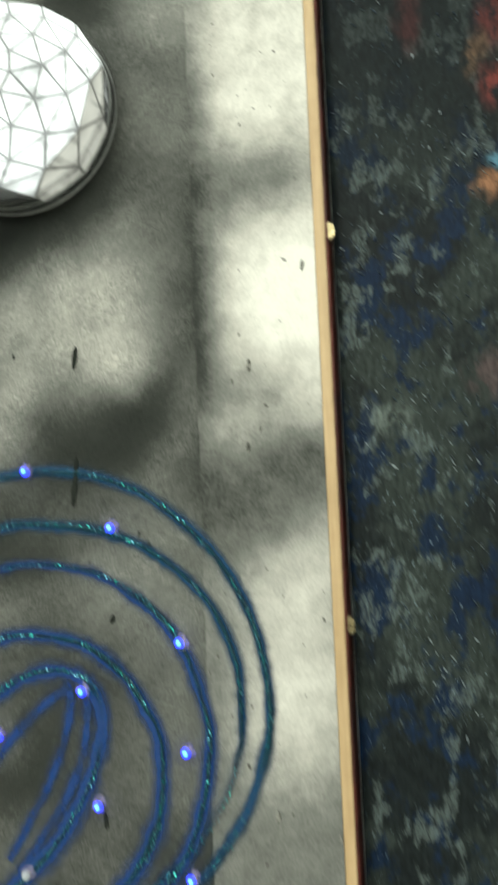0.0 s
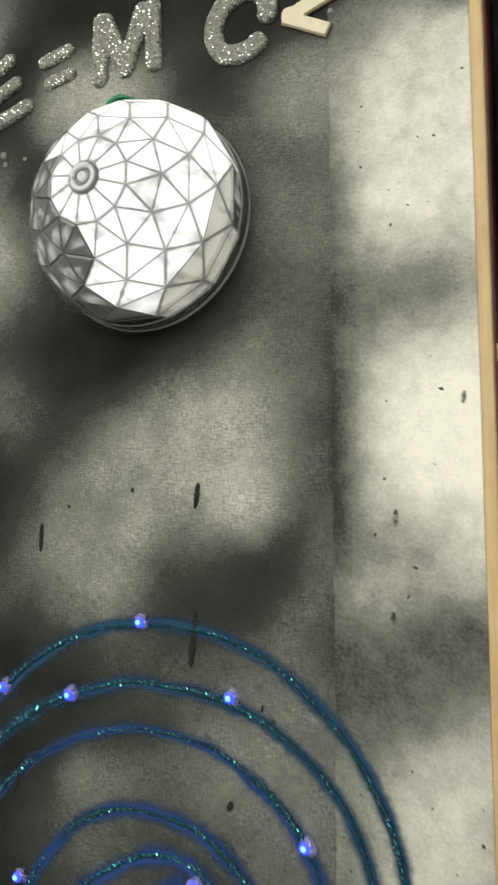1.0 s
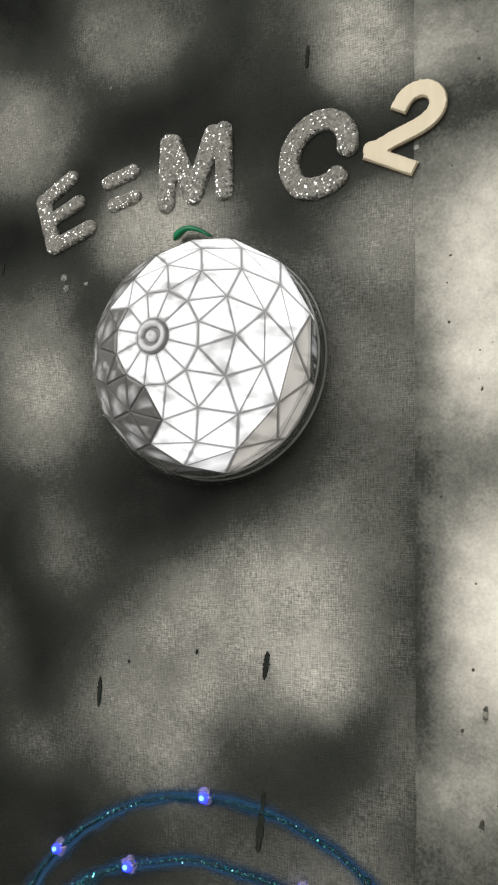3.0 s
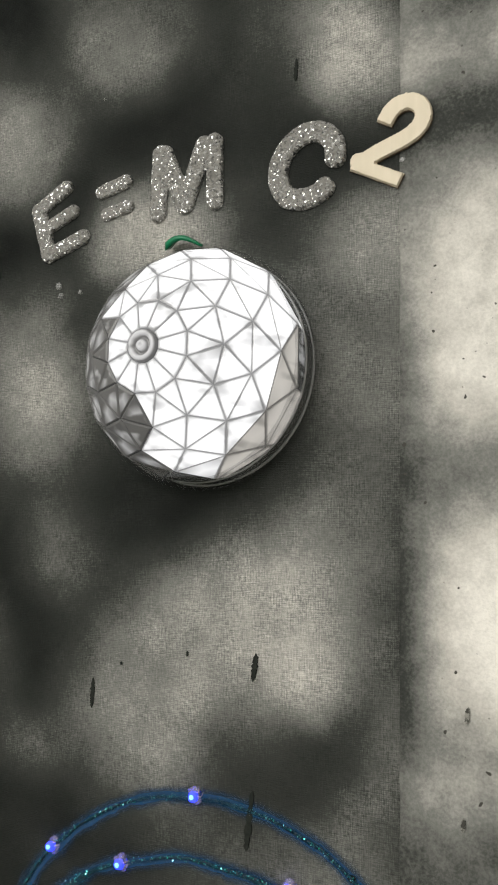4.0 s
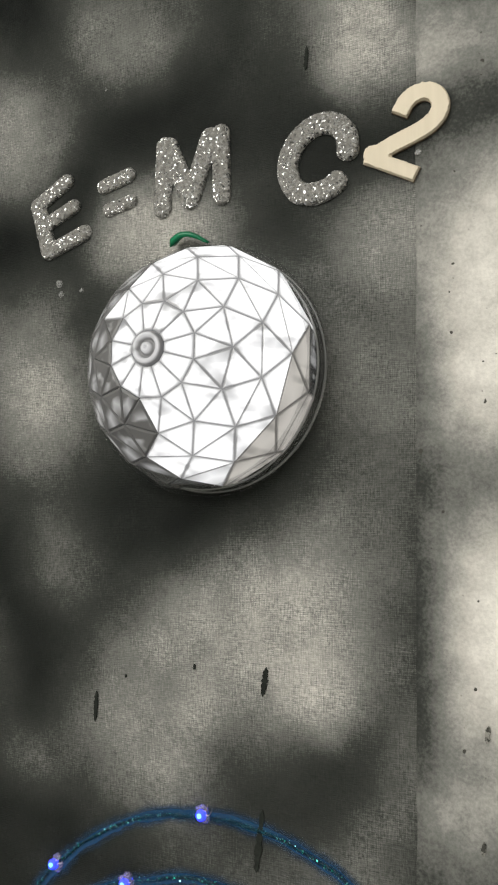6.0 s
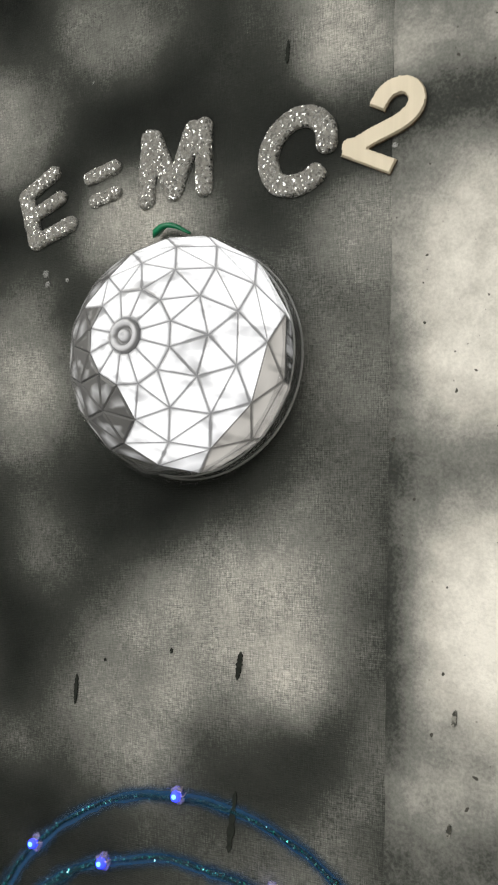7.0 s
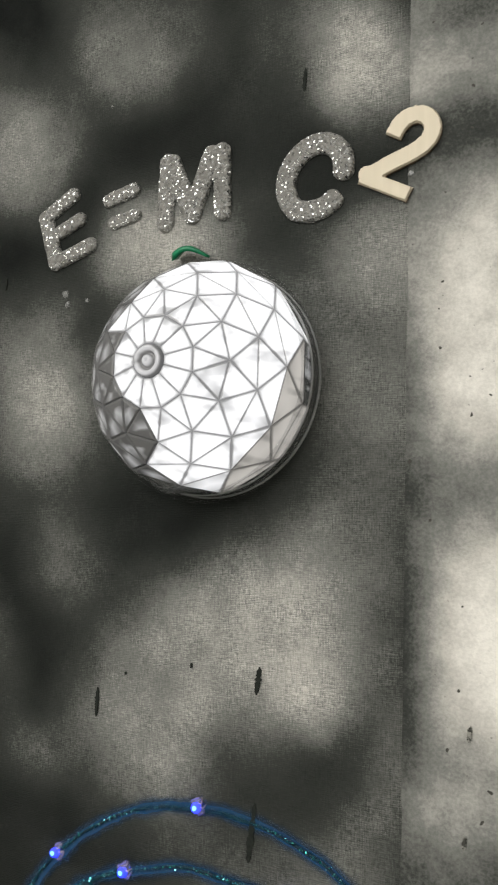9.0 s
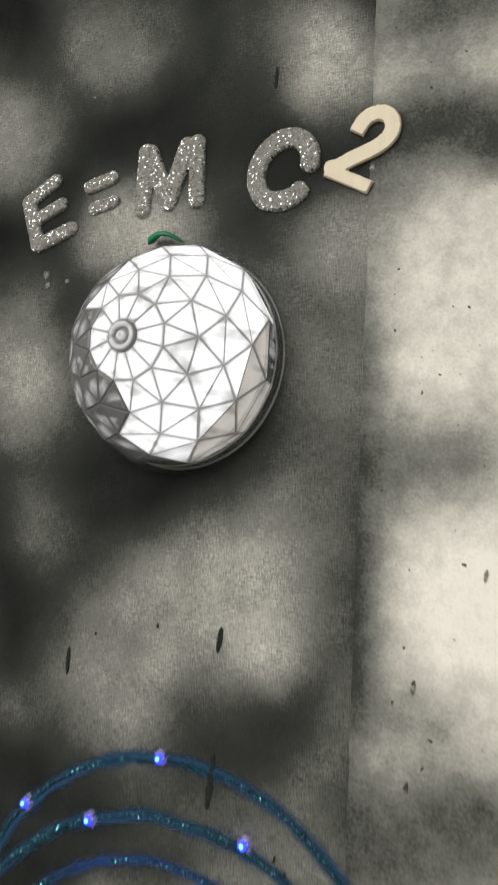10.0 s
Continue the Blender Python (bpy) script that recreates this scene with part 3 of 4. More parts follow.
def letter(name, strokes, material, height, rounded, rough, label, seed):
    """A raised character from thick strokes: (radius, flat ends, points...)."""
    strokes = [(r, flat, rounded_line(line)) for r, flat, line in strokes]
    pts = np.array([p for s in strokes for p in s[2]])
    big = max(s[0] for s in strokes) + 3 * STEP
    x0, z0 = pts.min(0) - big
    x1, z1 = pts.max(0) + big
    gx, gz = np.meshgrid(np.arange(x0, x1, STEP), np.arange(z0, z1, STEP))

    def field(px, pz):
        d = np.full(np.shape(px), 9.0)
        for r, flat, line in strokes:
            for i, (a, b) in enumerate(zip(line, line[1:])):
                d = np.minimum(d, seg_dist(px, pz, a, b, r, flat))
        return d

    d = field(gx, gz)
    h = 1e-5
    dx, dz = (field(gx + h, gz) - d) / h, (field(gx, gz + h) - d) / h
    nx, nz = gx.shape[1], gx.shape[0]
    inside = d < 0
    bm = bmesh.new()
    verts = {}

    def vert(j, i):
        if (j, i) not in verts:
            x, z, s = gx[j, i], gz[j, i], d[j, i]
            if s > 0 or -s < 0.35 * STEP:
                x, z, s = x - s * dx[j, i], z - s * dz[j, i], 0.0
            k = min(1.0, -s / rounded)
            y = height * (0.45 + 0.55 * math.sqrt(max(0.0, 1 - (1 - k) ** 2)))
            y += rough * (noise.noise((x * 900, z * 900, seed)) + 0.8 * noise.noise((x * 1900, z * 1900, seed)))
            wob = 0.0002 * noise.noise((x * 300, z * 300, seed + 5)) if rough else 0.0
            verts[j, i] = bm.verts.new((x + wob, -y, z + wob))
        return verts[j, i]

    for j in range(nz - 1):
        for i in range(nx - 1):
            if inside[j, i] or inside[j + 1, i] or inside[j, i + 1] or inside[j + 1, i + 1]:
                four = [vert(j, i), vert(j, i + 1), vert(j + 1, i + 1), vert(j + 1, i)]
                if len({tuple(round(c, 7) for c in v.co) for v in four}) == 4:
                    bm.faces.new(four)
    edge = [e for e in bm.edges if e.is_boundary]
    for g in bmesh.ops.extrude_edge_only(bm, edges=edge)["geom"]:
        if isinstance(g, bmesh.types.BMVert):
            g.co.y = -0.0001
        if isinstance(g, bmesh.types.BMFace):
            g.material_index = 0 if rough else 1
    ob = part(name, bm, material)
    if rough:
        smooth(ob)
    return tagged(ob, label, "letter", group="formula letters on the panel")


SILVER_LABEL = "raised silver glitter letter glued on dark canvas"
letter("letter_e", [
    (0.0033, False, ((-0.0986, 1.5697), (-0.0926, 1.5511))),
    (0.0029, False, ((-0.0986, 1.5699), (-0.0856, 1.5775))),
    (0.0027, False, ((-0.0953, 1.5615), (-0.0818, 1.5671))),
    (0.0030, False, ((-0.0923, 1.5509), (-0.0764, 1.5562))),
], SILVER, 0.0021, 0.0012, 0.00030, SILVER_LABEL, 1.0)
letter("equals_sign", [
    (0.0028, False, ((-0.0684, 1.5727), (-0.0575, 1.5753))),
    (0.0025, False, ((-0.0660, 1.5635), (-0.0562, 1.5653))),
], SILVER, 0.0018, 0.0012, 0.00030, "raised silver glitter equals sign glued on canvas", 2.0)
letter("letter_m", [
    (0.0035, False, ((-0.0423, 1.5832), (-0.0427, 1.5604))),
    (0.0033, False, ((-0.0199, 1.5838), (-0.0190, 1.5614))),
    (0.0036, False, ((-0.0408, 1.5827), (-0.0313, 1.5620), (-0.0241, 1.5832))),
], SILVER, 0.0021, 0.0012, 0.00030, SILVER_LABEL, 3.0)
letter("letter_c", [
    (0.0037, False, ((0.0264, 1.5693), (0.0256, 1.5750), (0.0209, 1.5794), (0.0149, 1.5796), (0.0092, 1.5760), (0.0060, 1.5703),
                     (0.0058, 1.5640), (0.0089, 1.5584), (0.0144, 1.5565), (0.0192, 1.5573), (0.0226, 1.5593))),
], SILVER, 0.0021, 0.0012, 0.00030, SILVER_LABEL, 4.0)
letter("number_two", [
    (0.0029, True, ((0.0432, 1.5773), (0.0454, 1.5811))),
    (0.0029, False, ((0.0454, 1.5809), (0.0478, 1.5829), (0.0516, 1.5834), (0.0548, 1.5817), (0.0562, 1.5783), (0.0552, 1.5747), (0.0516, 1.5717),
                     (0.0466, 1.5698), (0.0416, 1.5681), (0.0372, 1.5663), (0.0345, 1.5660))),
    (0.0025, True, ((0.0326, 1.5657), (0.0488, 1.5571))),
], [PLY, SCORCH], 0.0020, 0.0002, 0.0, "bare plywood number two, laser cut, glued on canvas", 5.0)

# ---- the faceted dome lamp ----
DX, DZ, R = -0.0206, 1.4997, 0.0421
lamp = tagged(empty("dome_lamp", DX, 0, DZ), "lit clear plastic dome lamp with triangular facets", "lamp")


def on_dome(theta, phi, r=R):
    a, p = radians(theta), radians(phi)
    return Vector((r * math.sin(a) * math.cos(p), -r * math.cos(a), r * math.sin(a) * math.sin(p)))


RINGS = [(20.6, 15), (35.2, 0), (48.6, 15), (61.2, 0), (73.4, 15)]
BASE_R = 0.0382


def facet_mesh(corners, inset, depth):
    """A slightly proud plate with bevelled border and a thick body."""
    c = sum(corners, Vector()) / len(corners)
    n = (corners[1] - corners[0]).cross(corners[2] - corners[0]).normalized()
    if n.dot(c) < 0:
        n = -n
    bm = bmesh.new()

    def ring(gap, up):
        out = []
        for p in corners:
            to = c - p
            out.append(bm.verts.new(p + to.normalized() * min(gap, to.length * 0.6) + n * up))
        return out

    layer = bm.verts.layers.float.new("inner")
    low, mid, top = ring(0.0002, -depth), ring(0.0002, 0.0), ring(inset, 0.0004)
    heart = bm.verts.new(c + n * 0.0005)
    k = len(corners)
    # glow painted greyer towards each facet's upturned side, more so near the boss
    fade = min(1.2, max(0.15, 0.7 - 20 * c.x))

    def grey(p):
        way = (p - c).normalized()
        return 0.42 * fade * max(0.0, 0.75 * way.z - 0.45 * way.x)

    # corners get less painted glow than the middle
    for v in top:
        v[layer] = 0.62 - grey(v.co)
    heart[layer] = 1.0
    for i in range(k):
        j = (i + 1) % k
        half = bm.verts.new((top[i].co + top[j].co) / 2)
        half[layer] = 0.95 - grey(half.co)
        bm.faces.new((low[i], low[j], mid[j], mid[i]))
        bm.faces.new((mid[i], mid[j], half))
        bm.faces.new((mid[i], half, top[i]))
        bm.faces.new((mid[j], top[j], half))
        bm.faces.new((top[i], half, heart))
        bm.faces.new((half, top[j], heart))
    bm.faces.new(low[::-1])
    return bm


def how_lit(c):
    """2 lit, 1 half lit, 0 clear: facets are painted as if a disc of light lay behind them, cut off below on both
    sides.
    """
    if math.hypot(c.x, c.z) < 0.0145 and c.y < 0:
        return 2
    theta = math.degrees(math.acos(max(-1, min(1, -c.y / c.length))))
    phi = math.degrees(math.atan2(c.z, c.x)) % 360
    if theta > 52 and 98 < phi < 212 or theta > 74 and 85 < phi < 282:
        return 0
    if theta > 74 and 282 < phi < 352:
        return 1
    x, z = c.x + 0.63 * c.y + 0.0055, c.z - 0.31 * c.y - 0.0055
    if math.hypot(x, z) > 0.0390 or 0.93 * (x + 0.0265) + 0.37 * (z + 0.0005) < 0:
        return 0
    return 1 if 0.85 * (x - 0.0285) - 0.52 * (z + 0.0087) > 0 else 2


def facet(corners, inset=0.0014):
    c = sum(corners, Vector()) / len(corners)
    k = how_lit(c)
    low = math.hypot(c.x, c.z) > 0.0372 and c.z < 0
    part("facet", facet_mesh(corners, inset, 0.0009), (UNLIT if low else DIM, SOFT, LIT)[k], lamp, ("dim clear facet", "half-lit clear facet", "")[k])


for k in range(12):
    p = 15 + 30 * k
    facet([on_dome(7.6, p), on_dome(7.6, p + 30), on_dome(*(RINGS[0][0], p + 30)), on_dome(RINGS[0][0], p)])
for (t0, o0), (t1, o1) in zip(RINGS, RINGS[1:]):
    for k in range(12):
        a, b = on_dome(t0, o0 + 30 * k), on_dome(t0, o0 + 30 * k + 30)
        low = on_dome(t1, o0 + 30 * k + 15)
        facet([a, b, low])
        facet([low, on_dome(t1, o0 + 30 * k - 15), a])
for k in range(12):
    a, b = on_dome(*(RINGS[4][0], 15 + 30 * k)), on_dome(RINGS[4][0], 45 + 30 * k)
    q0, q1 = (Vector((BASE_R * math.cos(radians(p)), -0.0012, BASE_R * math.sin(radians(p)))) for p in (15 + 30 * k, 45 + 30 * k))
    facet([a, b, q1, q0])


def inner_shell():
    """The body under the facets, with glow painted on its lit side and shade on its dark side."""
    bm = bmesh.new()
    loops = [(0.0, 0), (7.6, 15), *RINGS]
    rows = [[bm.verts.new(on_dome(0.1, 0, R - 0.0012))]]
    for th, o in loops[1:]:
        rows.append([bm.verts.new(on_dome(th, o + 30 * k, R - 0.0012)) for k in range(12)])
    rows.append([bm.verts.new(((BASE_R - 0.0012) * math.cos(radians(15 + 30 * k)), -0.0004, (BASE_R - 0.0012) * math.sin(radians(15 + 30 * k)))) for k in range(12)])
    for k in range(12):
        bm.faces.new((rows[0][0], rows[1][k], rows[1][(k + 1) % 12]))
        bm.faces.new((rows[1][k], rows[2][k], rows[2][(k + 1) % 12], rows[1][(k + 1) % 12]))
        bm.faces.new((rows[6][k], rows[7][k], rows[7][(k + 1) % 12], rows[6][(k + 1) % 12]))
    for n in range(2, 6):
        o0, o1 = loops[n][1], loops[n + 1][1]
        sh = 0 if o1 > o0 else 1
        for k in range(12):
            a, b = rows[n][k], rows[n][(k + 1) % 12]
            low = rows[n + 1][(k + sh) % 12]
            prev = rows[n + 1][(k + sh - 1) % 12]
            bm.faces.new((a, b, low))
            bm.faces.new((low, prev, a))
    bm.normal_update()
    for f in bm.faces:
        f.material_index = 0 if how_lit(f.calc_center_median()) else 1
    return bm


part("inner_shell", inner_shell(), [SEAM, SHADED_SHELL], lamp)


def lathe(profile, n=72):
    """Turns (radius, y) round the panel's normal."""
    bm = bmesh.new()
    rows = [[bm.verts.new((r * math.cos(2 * math.pi * k / n), y, r * math.sin(2 * math.pi * k / n))) for k in range(n)] for r, y in profile]
    for a, b in zip(rows, rows[1:] + rows[:1]):
        for k in range(n):
            bm.faces.new((a[k], b[k], b[(k + 1) % n], a[(k + 1) % n]))
    return bm


smooth(part("rim", lathe([(0.0384, -0.0002), (0.0387, -0.0052), (0.0391, -0.0058), (0.0396, -0.0052), (0.0398, -0.0014), (0.0400, -0.0002)]), RIM, lamp, "clear plastic rim"))
shell = [((R + 0.0006) * math.sin(radians(a)), -(R + 0.0006) * math.cos(radians(a))) for a in range(69, 84, 2)]
smooth(part("outer_shell", lathe(shell + [(0.0404, -0.0004), (0.0401, -0.0004)] + [(0.0401, -0.0060)] + [(r - 0.0003, y + 0.0002) for r, y in shell[::-1]], 96), SHELL, lamp, "smooth clear outer skirt"))
smooth(part("rim_lip", lathe([(0.0393, -0.0060), (0.0396, -0.0065), (0.0400, -0.0060), (0.0396, -0.0056)]), LIP, lamp, "pale ring for the gleam on the clear rim's polished edge"))
smooth(part("base_flange", lathe([(0.0399, -0.0003), (0.0401, -0.0014), (0.0405, -0.0011), (0.0406, -0.0003)]), LIP, lamp, "pale ring for the gleam on the clear rim's polished base"))
boss_mesh = lathe([(0.0052, -0.0400), (0.0050, -0.0424), (0.0044, -0.0431), (0.0034, -0.0430), (0.0028, -0.0417), (0.0020, -0.0417), (0.0015, -0.0431), (0.0004, -0.0434), (0.0003, -0.0408)], 40)
# shade of the groove and outer edge painted as weaker glow
groove = boss_mesh.verts.layers.float.new("inner")
for v in boss_mesh.verts:
    r = math.hypot(v.co.x, v.co.z)
    v[groove] = 0.10 if r > 0.0049 or 0.0018 < r < 0.0030 else 0.62
smooth(part("boss", boss_mesh, BOSS, lamp, "round moulded boss"))


def ribbon():
    bm = bmesh.new()
    rows = []
    for i in range(15):
        s = i / 14
        x = -0.0158 + 0.0140 * s
        z = 0.0452 + 0.0030 * math.sin(math.pi * min(1, s * 0.9 + 0.12)) - 0.0004 * s
        y = -0.0030 - 0.0020 * math.sin(math.pi * s)
        w = 0.0021 - 0.0015 * s
        rows.append([bm.verts.new((x, y - w, z - w)), bm.verts.new((x, y + w, z)), bm.verts.new((x, y + w * 0.6, z + w)), bm.verts.new((x, y - w * 1.2, z + 0.3 * w))])
    for a, b in zip(rows, rows[1:]):
        for k in range(4):
            bm.faces.new((a[k], a[(k + 1) % 4], b[(k + 1) % 4], b[k]))
    bm.faces.new(rows[0])
    bm.faces.new(rows[-1])
    return bm


smooth(part("ribbon", ribbon(), GREEN, lamp, "bent green plastic tab"))

# ---- rings of blue glitter glue ----
RING_PATHS = []


def bead(line, widths, height, fade):
    """A low uneven bead of glue along a line, brushed out thin at both sides."""
    bm = bmesh.new()
    layer = bm.verts.layers.float.new("cover")
    rows = []
    n = len(line)
    for i, (x, z) in enumerate(line):
        a, b = line[max(i - 1, 0)], line[min(i + 1, n - 1)]
        tx, tz = b[0] - a[0], b[1] - a[1]
        q = math.hypot(tx, tz)
        nx, nz = -tz / q, tx / q
        w = widths(i / (n - 1)) * 1.35 * (1 + 0.34 * noise.noise((x * 110, z * 110, 2)) + 0.22 * noise.noise((x * 420, z * 420, 9)))
        shift = 0.0009 * noise.noise((x * 60, z * 60, 6)) + 0.0003 * noise.noise((x * 260, z * 260, 3))
        row = []
        for k in range(17):
            s = -1 + k / 8
            body = max(0.0, 1 - (s / 0.42) ** 2)
            y = 0.0001 + height * math.sqrt(body) * (1 + 0.4 * noise.noise((x * 700, z * 700, k)))
            v = bm.verts.new((x + nx * (w * s + shift), -y - 0.0002, z + nz * (w * s + shift)))
            out = abs(s) + (0.10 if s > 0 else -0.10)
            v[layer] = (1.0 if out < 0.34 else max(0.0, 0.52 * (1 - (out - 0.34) / 0.62))) * fade(i / (n - 1))
            row.append(v)
        rows.append(row)
    for a, b in zip(rows, rows[1:]):
        for k in range(16):
            bm.faces.new((a[k], a[k + 1], b[k + 1], b[k]))
    return bm


def ring(line, widths, material, height, label, fade=lambda s: 1.0, glue=True):
    """A brushed stroke of thin blue paint with a wandering bead of glitter glue on it."""
    seed = line[0][0] * 900
    n = len(line)
    off = []
    for i, (x, z) in enumerate(line):
        a, b = line[max(i - 1, 0)], line[min(i + 1, n - 1)]
        q = math.hypot(b[0] - a[0], b[1] - a[1])
        d = 0.0011 * noise.noise((i * 0.045, seed, 1)) + 0.0003 * noise.noise((i * 0.3, seed, 4))
        off.append((x - (b[1] - a[1]) / q * d, z + (b[0] - a[0]) / q * d))
    thick = lambda s: 0.0009 + 0.0014 * max(0.0, noise.noise((s * 7, seed, 3)) + 0.25)
    strong = lambda s: fade(s) * min(1.0, max(0.0, 0.85 + 1.3 * noise.noise((s * 9, seed, 8))))
    ob = smooth(part("painted_ring", bead(line, lambda s: widths(s) * 0.9, 0.00005, lambda s: 0.95 * fade(s)), material))
    if glue:
        RING_PATHS.append((off, lambda s: thick(s) * 1.5))
        top = smooth(part("glitter_bead", bead(off, thick, height, strong), BEAD, ob, "sparkling teal glitter glue bead"))
        top.location.y = -0.0003
    return tagged(ob, label, "painted ring", group="painted rings")


def arc(cx, cz, ra, rb, turn, start, end, n=150):
    out = []
    for i in range(n + 1):
        a = radians(start + (end - start) * i / n) - radians(turn)
        x, z = ra * math.cos(a), rb * math.sin(a)
        c, s = math.cos(radians(turn)), math.sin(radians(turn))
        out.append((cx + x * c - z * s, cz + x * s + z * c))
    return out


def bow(a, m, b, n=60):
    """A smooth curve from a by m to b."""
    out = []
    for i in range(n + 1):
        s = i / n
        k = [2 * m[j] - (a[j] + b[j]) / 2 for j in (0, 1)]
        out.append(tuple((1 - s) ** 2 * a[j] + 2 * s * (1 - s) * k[j] + s * s * b[j] for j in (0, 1)))
    return out


THIN = "thin brushed blue ring with a glitter bead on canvas"
WIDE = "wide brushed deep blue ring with glitter on canvas"
ring(arc(-0.0155, 1.2710, 0.0865, 0.0860, 0, 185, -62), lambda s: 0.0038 - 0.0009 * s, BLUE, 0.0005, THIN)
ring(arc(-0.0239, 1.2616, 0.0866, 0.0739, 18, 178, -75), lambda s: 0.0034, BLUE, 0.0005, THIN, lambda s: 1.0 if s < 0.66 else max(0.35, 1 - (s - 0.66) * 6))
ring(arc(-0.0258, 1.2472, 0.0782, 0.0706, 43.7, 172, -70), lambda s: 0.0024 + 0.0026 * s, BLUE_DEEP, 0.0004, THIN, lambda s: 0.72 if s < 0.45 else min(1.0, 0.72 + (s - 0.45) * 2))
ring(arc(-0.0187, 1.2425, 0.0530, 0.0500, 86, 178, -85), lambda s: 0.0028 + 0.0032 * s, BLUE_DEEP, 0.0004, WIDE)
ring(arc(-0.0331, 1.2358, 0.0550, 0.0284, 51, 130, -75), lambda s: 0.0040 + 0.0022 * s, BLUE_DEEP, 0.0003, WIDE)
ring(bow((-0.048, 1.2300), (-0.0250, 1.2600), (-0.0043, 1.2769)), lambda s: 0.0036, BLUE_DEEP, 0.0003, WIDE, lambda s: 0.62 + 0.3 * noise.noise((s * 6, 2.0, 5.0)), glue=False)
ring(bow((-0.0300, 1.2130), (-0.0100, 1.2490), (-0.0055, 1.2738)), lambda s: 0.0033, BLUE_DEEP, 0.0003, WIDE, lambda s: 0.62 + 0.3 * noise.noise((s * 6, 2.0, 5.0)), glue=False)
ring(bow((-0.0260, 1.2090), (-0.0030, 1.2440), (0.0011, 1.2707)), lambda s: 0.0033, BLUE_DEEP, 0.0003, WIDE, lambda s: 0.62 + 0.3 * noise.noise((s * 6, 2.0, 5.0)), glue=False)


def flakes():
    rnd = random.Random(11)
    verts, faces = [], []
    for line, widths in RING_PATHS:
        for _ in range(int(len(line) * 3.0)):
            s = rnd.random()
            if noise.noise((line[0][0] * 900, s * 9, 1)) < -0.15:
                continue
            i = int(s * (len(line) - 1))
            w = widths(s) * 0.42
            x, z = line[i][0] + rnd.uniform(-w, w), line[i][1] + rnd.uniform(-w, w)
            r = rnd.uniform(0.00013, 0.00034)
            m = Matrix.Translation((x, -0.0012, z)) @ Euler((rnd.gauss(0.1, 0.35), rnd.random() * 6.3, rnd.gauss(0, 0.35))).to_matrix().to_4x4()
            k = len(verts)
            for a in range(6):
                verts.append(m @ Vector((r * math.cos(a * 1.0472), 0, r * math.sin(a * 1.0472))))
            faces.append(tuple(range(k, k + 6)))
    me = bpy.data.meshes.new("glitter")
    me.from_pydata(verts, [], faces)
    me.materials.append(FLAKE)
    return tagged(new("glitter", me), "scattered green and cyan glitter flakes in the glue", "glitter", kind="stuff")


flakes()


# ---- fairy lights ----
def lump(radius, squash, seed, cuts=2, rough=0.28):
    bm = bmesh.new()
    bmesh.ops.create_icosphere(bm, subdivisions=cuts, radius=radius)
    for v in bm.verts:
        d = 1 + rough * noise.noise(v.co * (1.3 / radius) + Vector((seed, 0, 0)))
        v.co = Vector((v.co.x * d, v.co.y * d * squash, v.co.z * d))
    return bm


def fairy_light(x, z, on, seed):
    thing = tagged(empty("fairy_light", x, 0, z), "small glowing blue fairy light stuck on with clear glue" if on else "small unlit clear fairy light stuck on with glue", "fairy light", group="fairy lights on the rings")
    a = 0.6 + 1.3 * noise.noise((seed, 1.0, 0.0))
    g = smooth(part("glue_blob", lump(0.0025, 0.45, seed, 3, 0.7), GLUE, thing))
    g.location = (0.0007 * math.cos(a), -0.0006, 0.0007 * math.sin(a))
    for k in (-1, 1):
        part("lead", lead(seed + k, a + 0.35 * k), LEAD, thing, "short bent copper lead")
    bulb = smooth(part("bulb", lump(0.0017, 1.05, seed + 8, 3, 0.06), BULB if on else BULB_OFF, thing))
    bulb.location = (0, -0.0016, 0)
    if on:
        spark = smooth(part("core", lump(0.0008, 0.7, seed + 9, 2, 0.12), SPARK, bulb))
        spark.location = (0.0001, -0.0015, 0.0002)


def lead(seed, a):
    """A thin wire that leaves the bulb and bends back into the canvas."""
    bm = bmesh.new()
    rows = []
    for i in range(9):
        s = i / 8
        r = 0.0012 + 0.0022 * s
        b = a + 0.5 * noise.noise((s * 2.5, seed, 0))
        c = Vector((r * math.cos(b), -0.0012 - 0.0011 * math.sin(math.pi * s) + 0.0012 * s, r * math.sin(b)))
        rows.append([bm.verts.new(c + 0.00017 * Vector((math.cos(k * 1.257) * math.sin(b), math.sin(k * 1.257), -math.cos(k * 1.257) * math.cos(b)))) for k in range(5)])
    for p, q in zip(rows, rows[1:]):
        for k in range(5):
            bm.faces.new((p[k], p[(k + 1) % 5], q[(k + 1) % 5], q[k]))
    return bm


for n, (x, z, on) in enumerate((
    (-0.0207, 1.3568, True), (0.0131, 1.3340, True), (0.0385, 1.2912, True), (0.0005, 1.2740, True), (0.0397, 1.2522, True), (0.0061, 1.2330, True),
    (0.0403, 1.2082, True), (-0.0223, 1.2081, False), (-0.0329, 1.2576, True), (-0.0488, 1.3306, True), (-0.0780, 1.3315, True), (-0.0684, 1.2670, True),
)):
    fairy_light(x, z, on, n * 3.7)


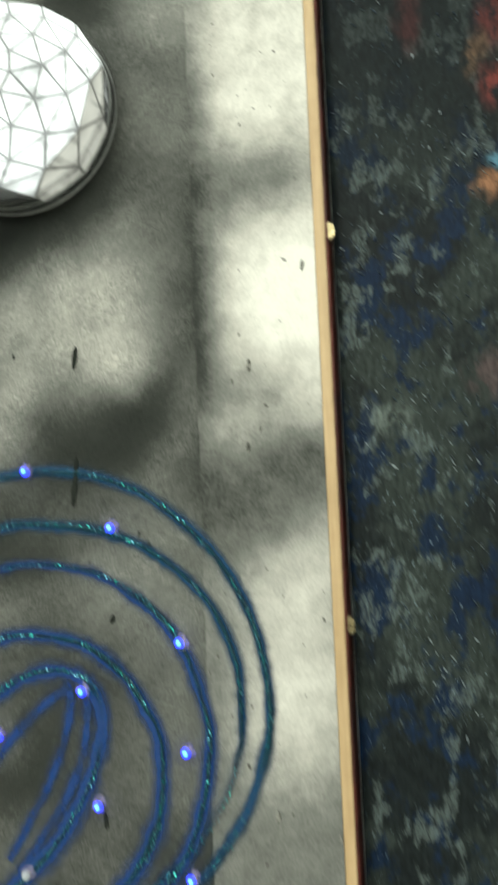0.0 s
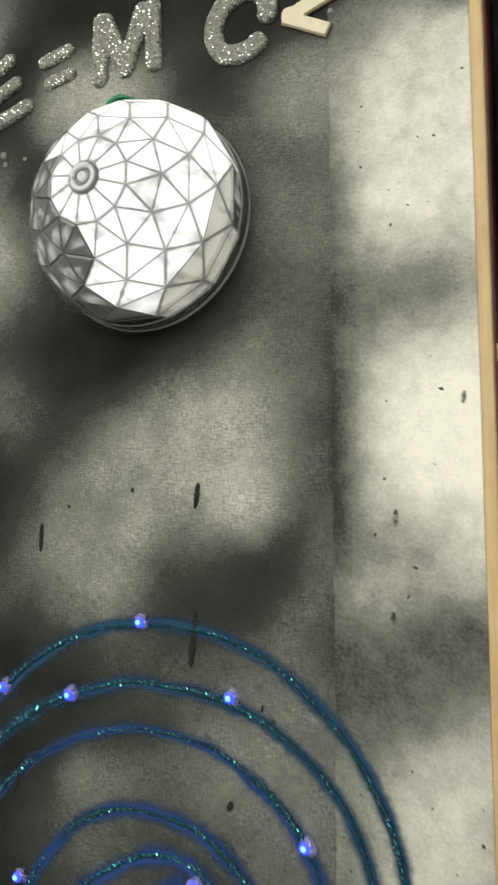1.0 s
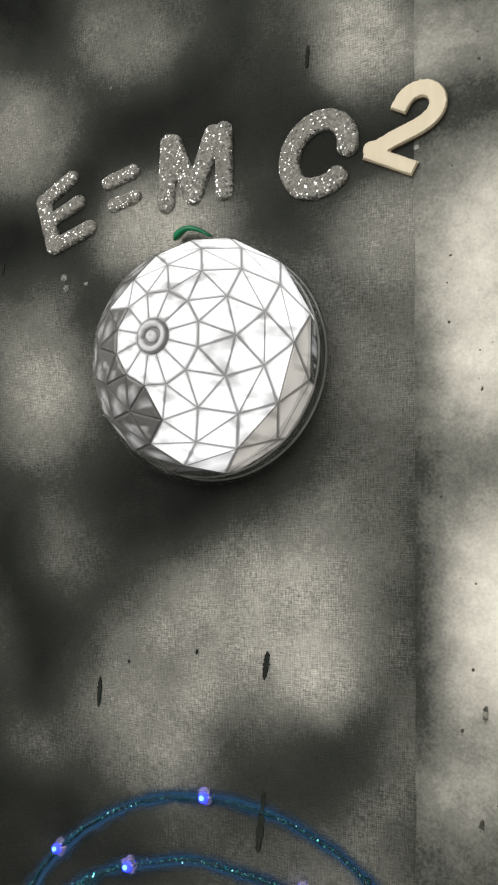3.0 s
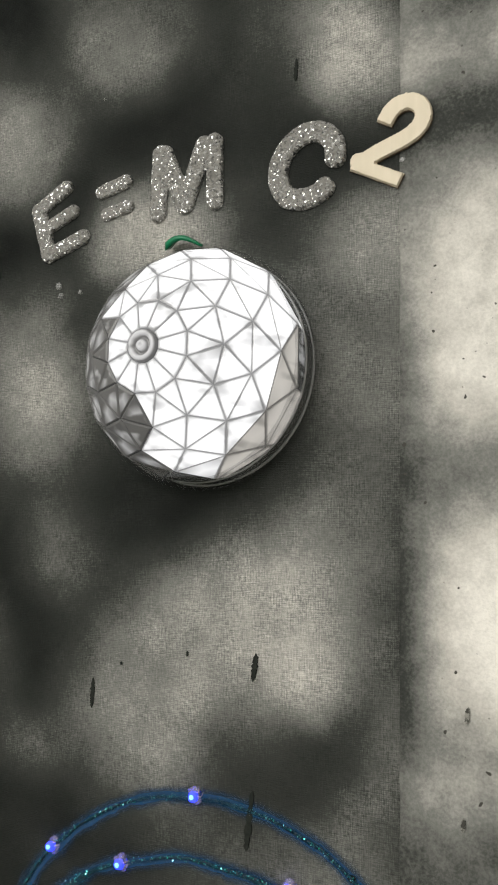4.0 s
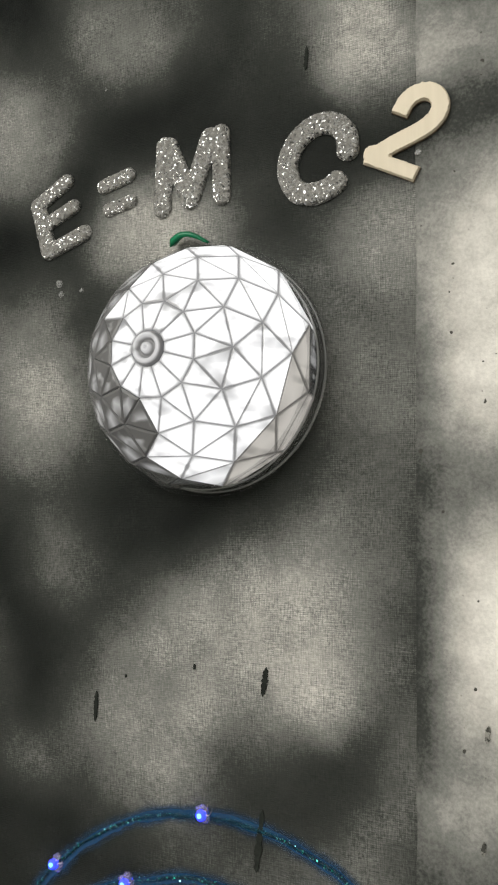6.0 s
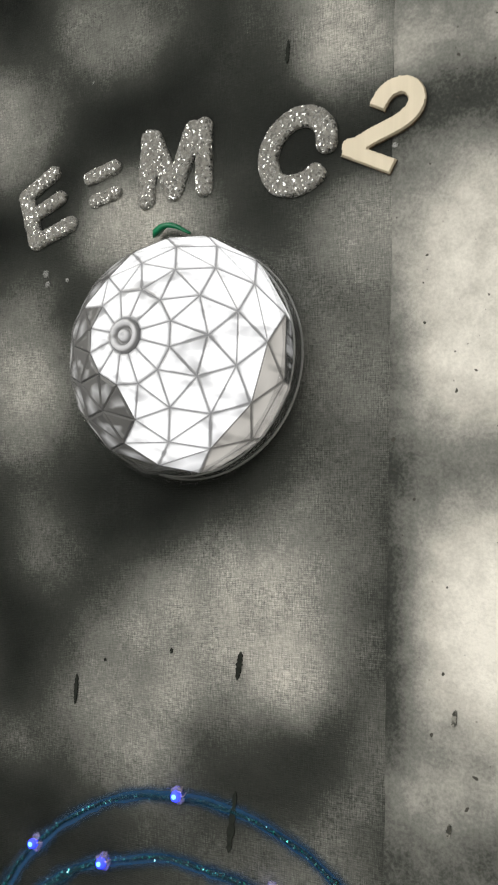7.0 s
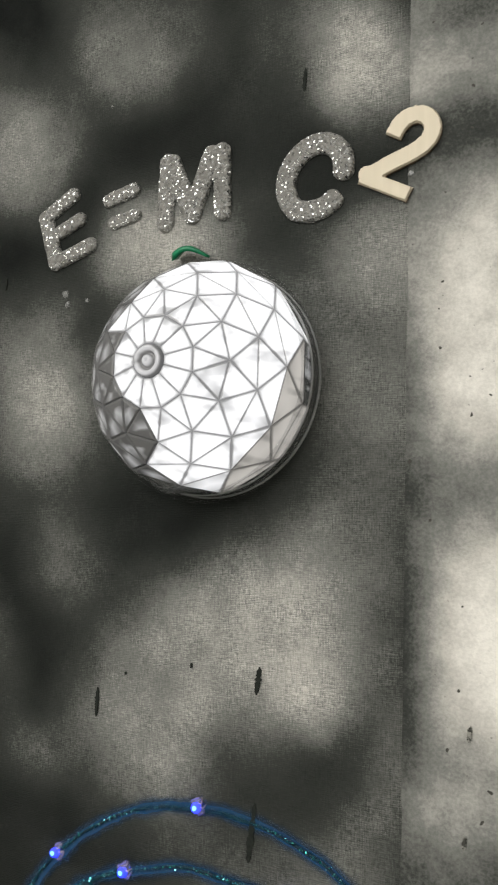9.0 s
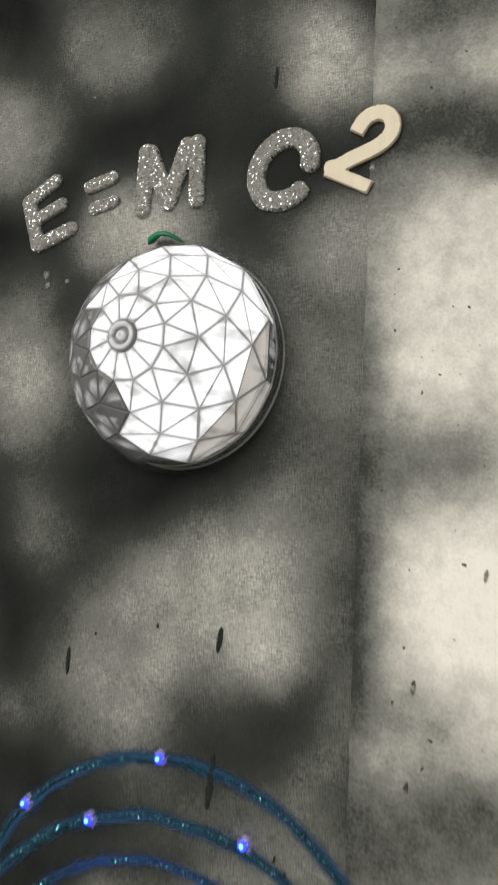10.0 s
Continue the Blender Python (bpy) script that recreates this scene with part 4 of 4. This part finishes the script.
# ---- dark marks, spots and glue drops ----
def mark(x, z, length, width, lean, seed):
    faint = x > 0.06
    bm = bmesh.new()
    n = 22
    left, right = [], []
    for i in range(n + 1):
        s = -1 + 2 * i / n
        w = width / 2 * (max(0.0, 1 - abs(s) ** 2.6)) ** 0.7 * (0.9 + 0.4 * noise.noise((s * 5, seed, 0)) + 0.4 * noise.noise((s * 13, seed, 4)))
        cx, cz = x + lean * s * length / 2, z + s * length / 2
        j = 0.0002 * noise.noise((s * 6, seed, 5))
        left.append(bm.verts.new((cx - w + j, -0.0005, cz)))
        right.append(bm.verts.new((cx + w + j, -0.0005, cz)))
    for i in range(n):
        bm.faces.new((left[i], right[i], right[i + 1], left[i + 1]))
    edge = [e for e in bm.edges if e.is_boundary]
    for v in [g for g in bmesh.ops.extrude_edge_only(bm, edges=edge)["geom"] if isinstance(g, bmesh.types.BMVert)]:
        v.co.y = 0.0006
    return tagged(part("paint_mark", bm, FAINT if faint else INK), "short faded grey dab of paint on pale board" if faint else "short dark upright dab of paint on the panel", "paint mark", group="dark dabs on the panel")


for n, row in enumerate((
    (0.0, 1.4000, 0.0092, 0.0021, 0.12), (-0.0636, 1.3858, 0.0105, 0.0016, 0.02), (-0.0008, 1.3520, 0.0190, 0.0024, 0.10), (0.0114, 1.6042, 0.0085, 0.0015, 0.05),
    (0.0682, 1.3921, 0.0048, 0.0015, 0.10), (0.0668, 1.3614, 0.0040, 0.0013, 0.05), (0.0898, 1.4284, 0.0040, 0.0012, 0.15), (0.0722, 1.2302, 0.0036, 0.0017, 0.1),
    (0.0939, 1.2231, 0.0024, 0.0010, 0.1), (-0.0253, 1.4024, 0.0018, 0.0009, 0.0), (-0.0518, 1.3971, 0.0012, 0.0008, 0.0), (0.0129, 1.3001, 0.0034, 0.0022, 0.2), (-0.0712, 1.2984, 0.0070, 0.0016, 0.35), (0.0338, 1.3408, 0.0024, 0.0030, 0.1), (0.0240, 1.3314, 0.0024, 0.0008, 0.1), (0.0279, 1.3273, 0.0020, 0.0009, 0.1), (-0.1180, 1.5450, 0.0050, 0.0010, 0.05), (-0.0383, 1.3186, 0.0014, 0.0012, 0.0), (0.0085, 1.2275, 0.0060, 0.0018, -0.1),
)):
    mark(*row, n * 2.3)

for n, (x, z, r) in enumerate(((-0.0873, 1.5379, 0.0016), (-0.0862, 1.5338, 0.0013), (-0.0770, 1.5345, 0.0009), (0.0490, 1.5645, 0.0010), (-0.0695, 1.6110, 0.0006))):
    ob = smooth(part("glue_drop", lump(r, 0.45, n * 5.1), DROP))
    ob.location = (x, -0.0003, z)
    tagged(ob, "small dried drop of clear glue on canvas", "glue drop", group="glue drops")

# ---- small teal chips along the canvas ----
def teal_chip(x, z, wide, high):
    bm = box(x - wide, x, -0.0012, 0.0, z - high / 2, z + high / 2, 0.0004)
    for v in bm.verts:
        v.co.x += 0.3 * (v.co.z - z) + 0.0005 * noise.noise((v.co.x * 500, v.co.z * 500, z))
    tagged(part("teal_chip", bm, TEAL), "small flat teal plastic chip stuck on canvas", "chip", group="teal chips on the canvas")


for x, z, wide, high in ((-0.1376, 1.5482, 0.0064, 0.0064), (-0.1372, 1.5765, 0.0066, 0.0070), (-0.1400, 1.5240, 0.0060, 0.0050)):
    teal_chip(x, z, wide, high)
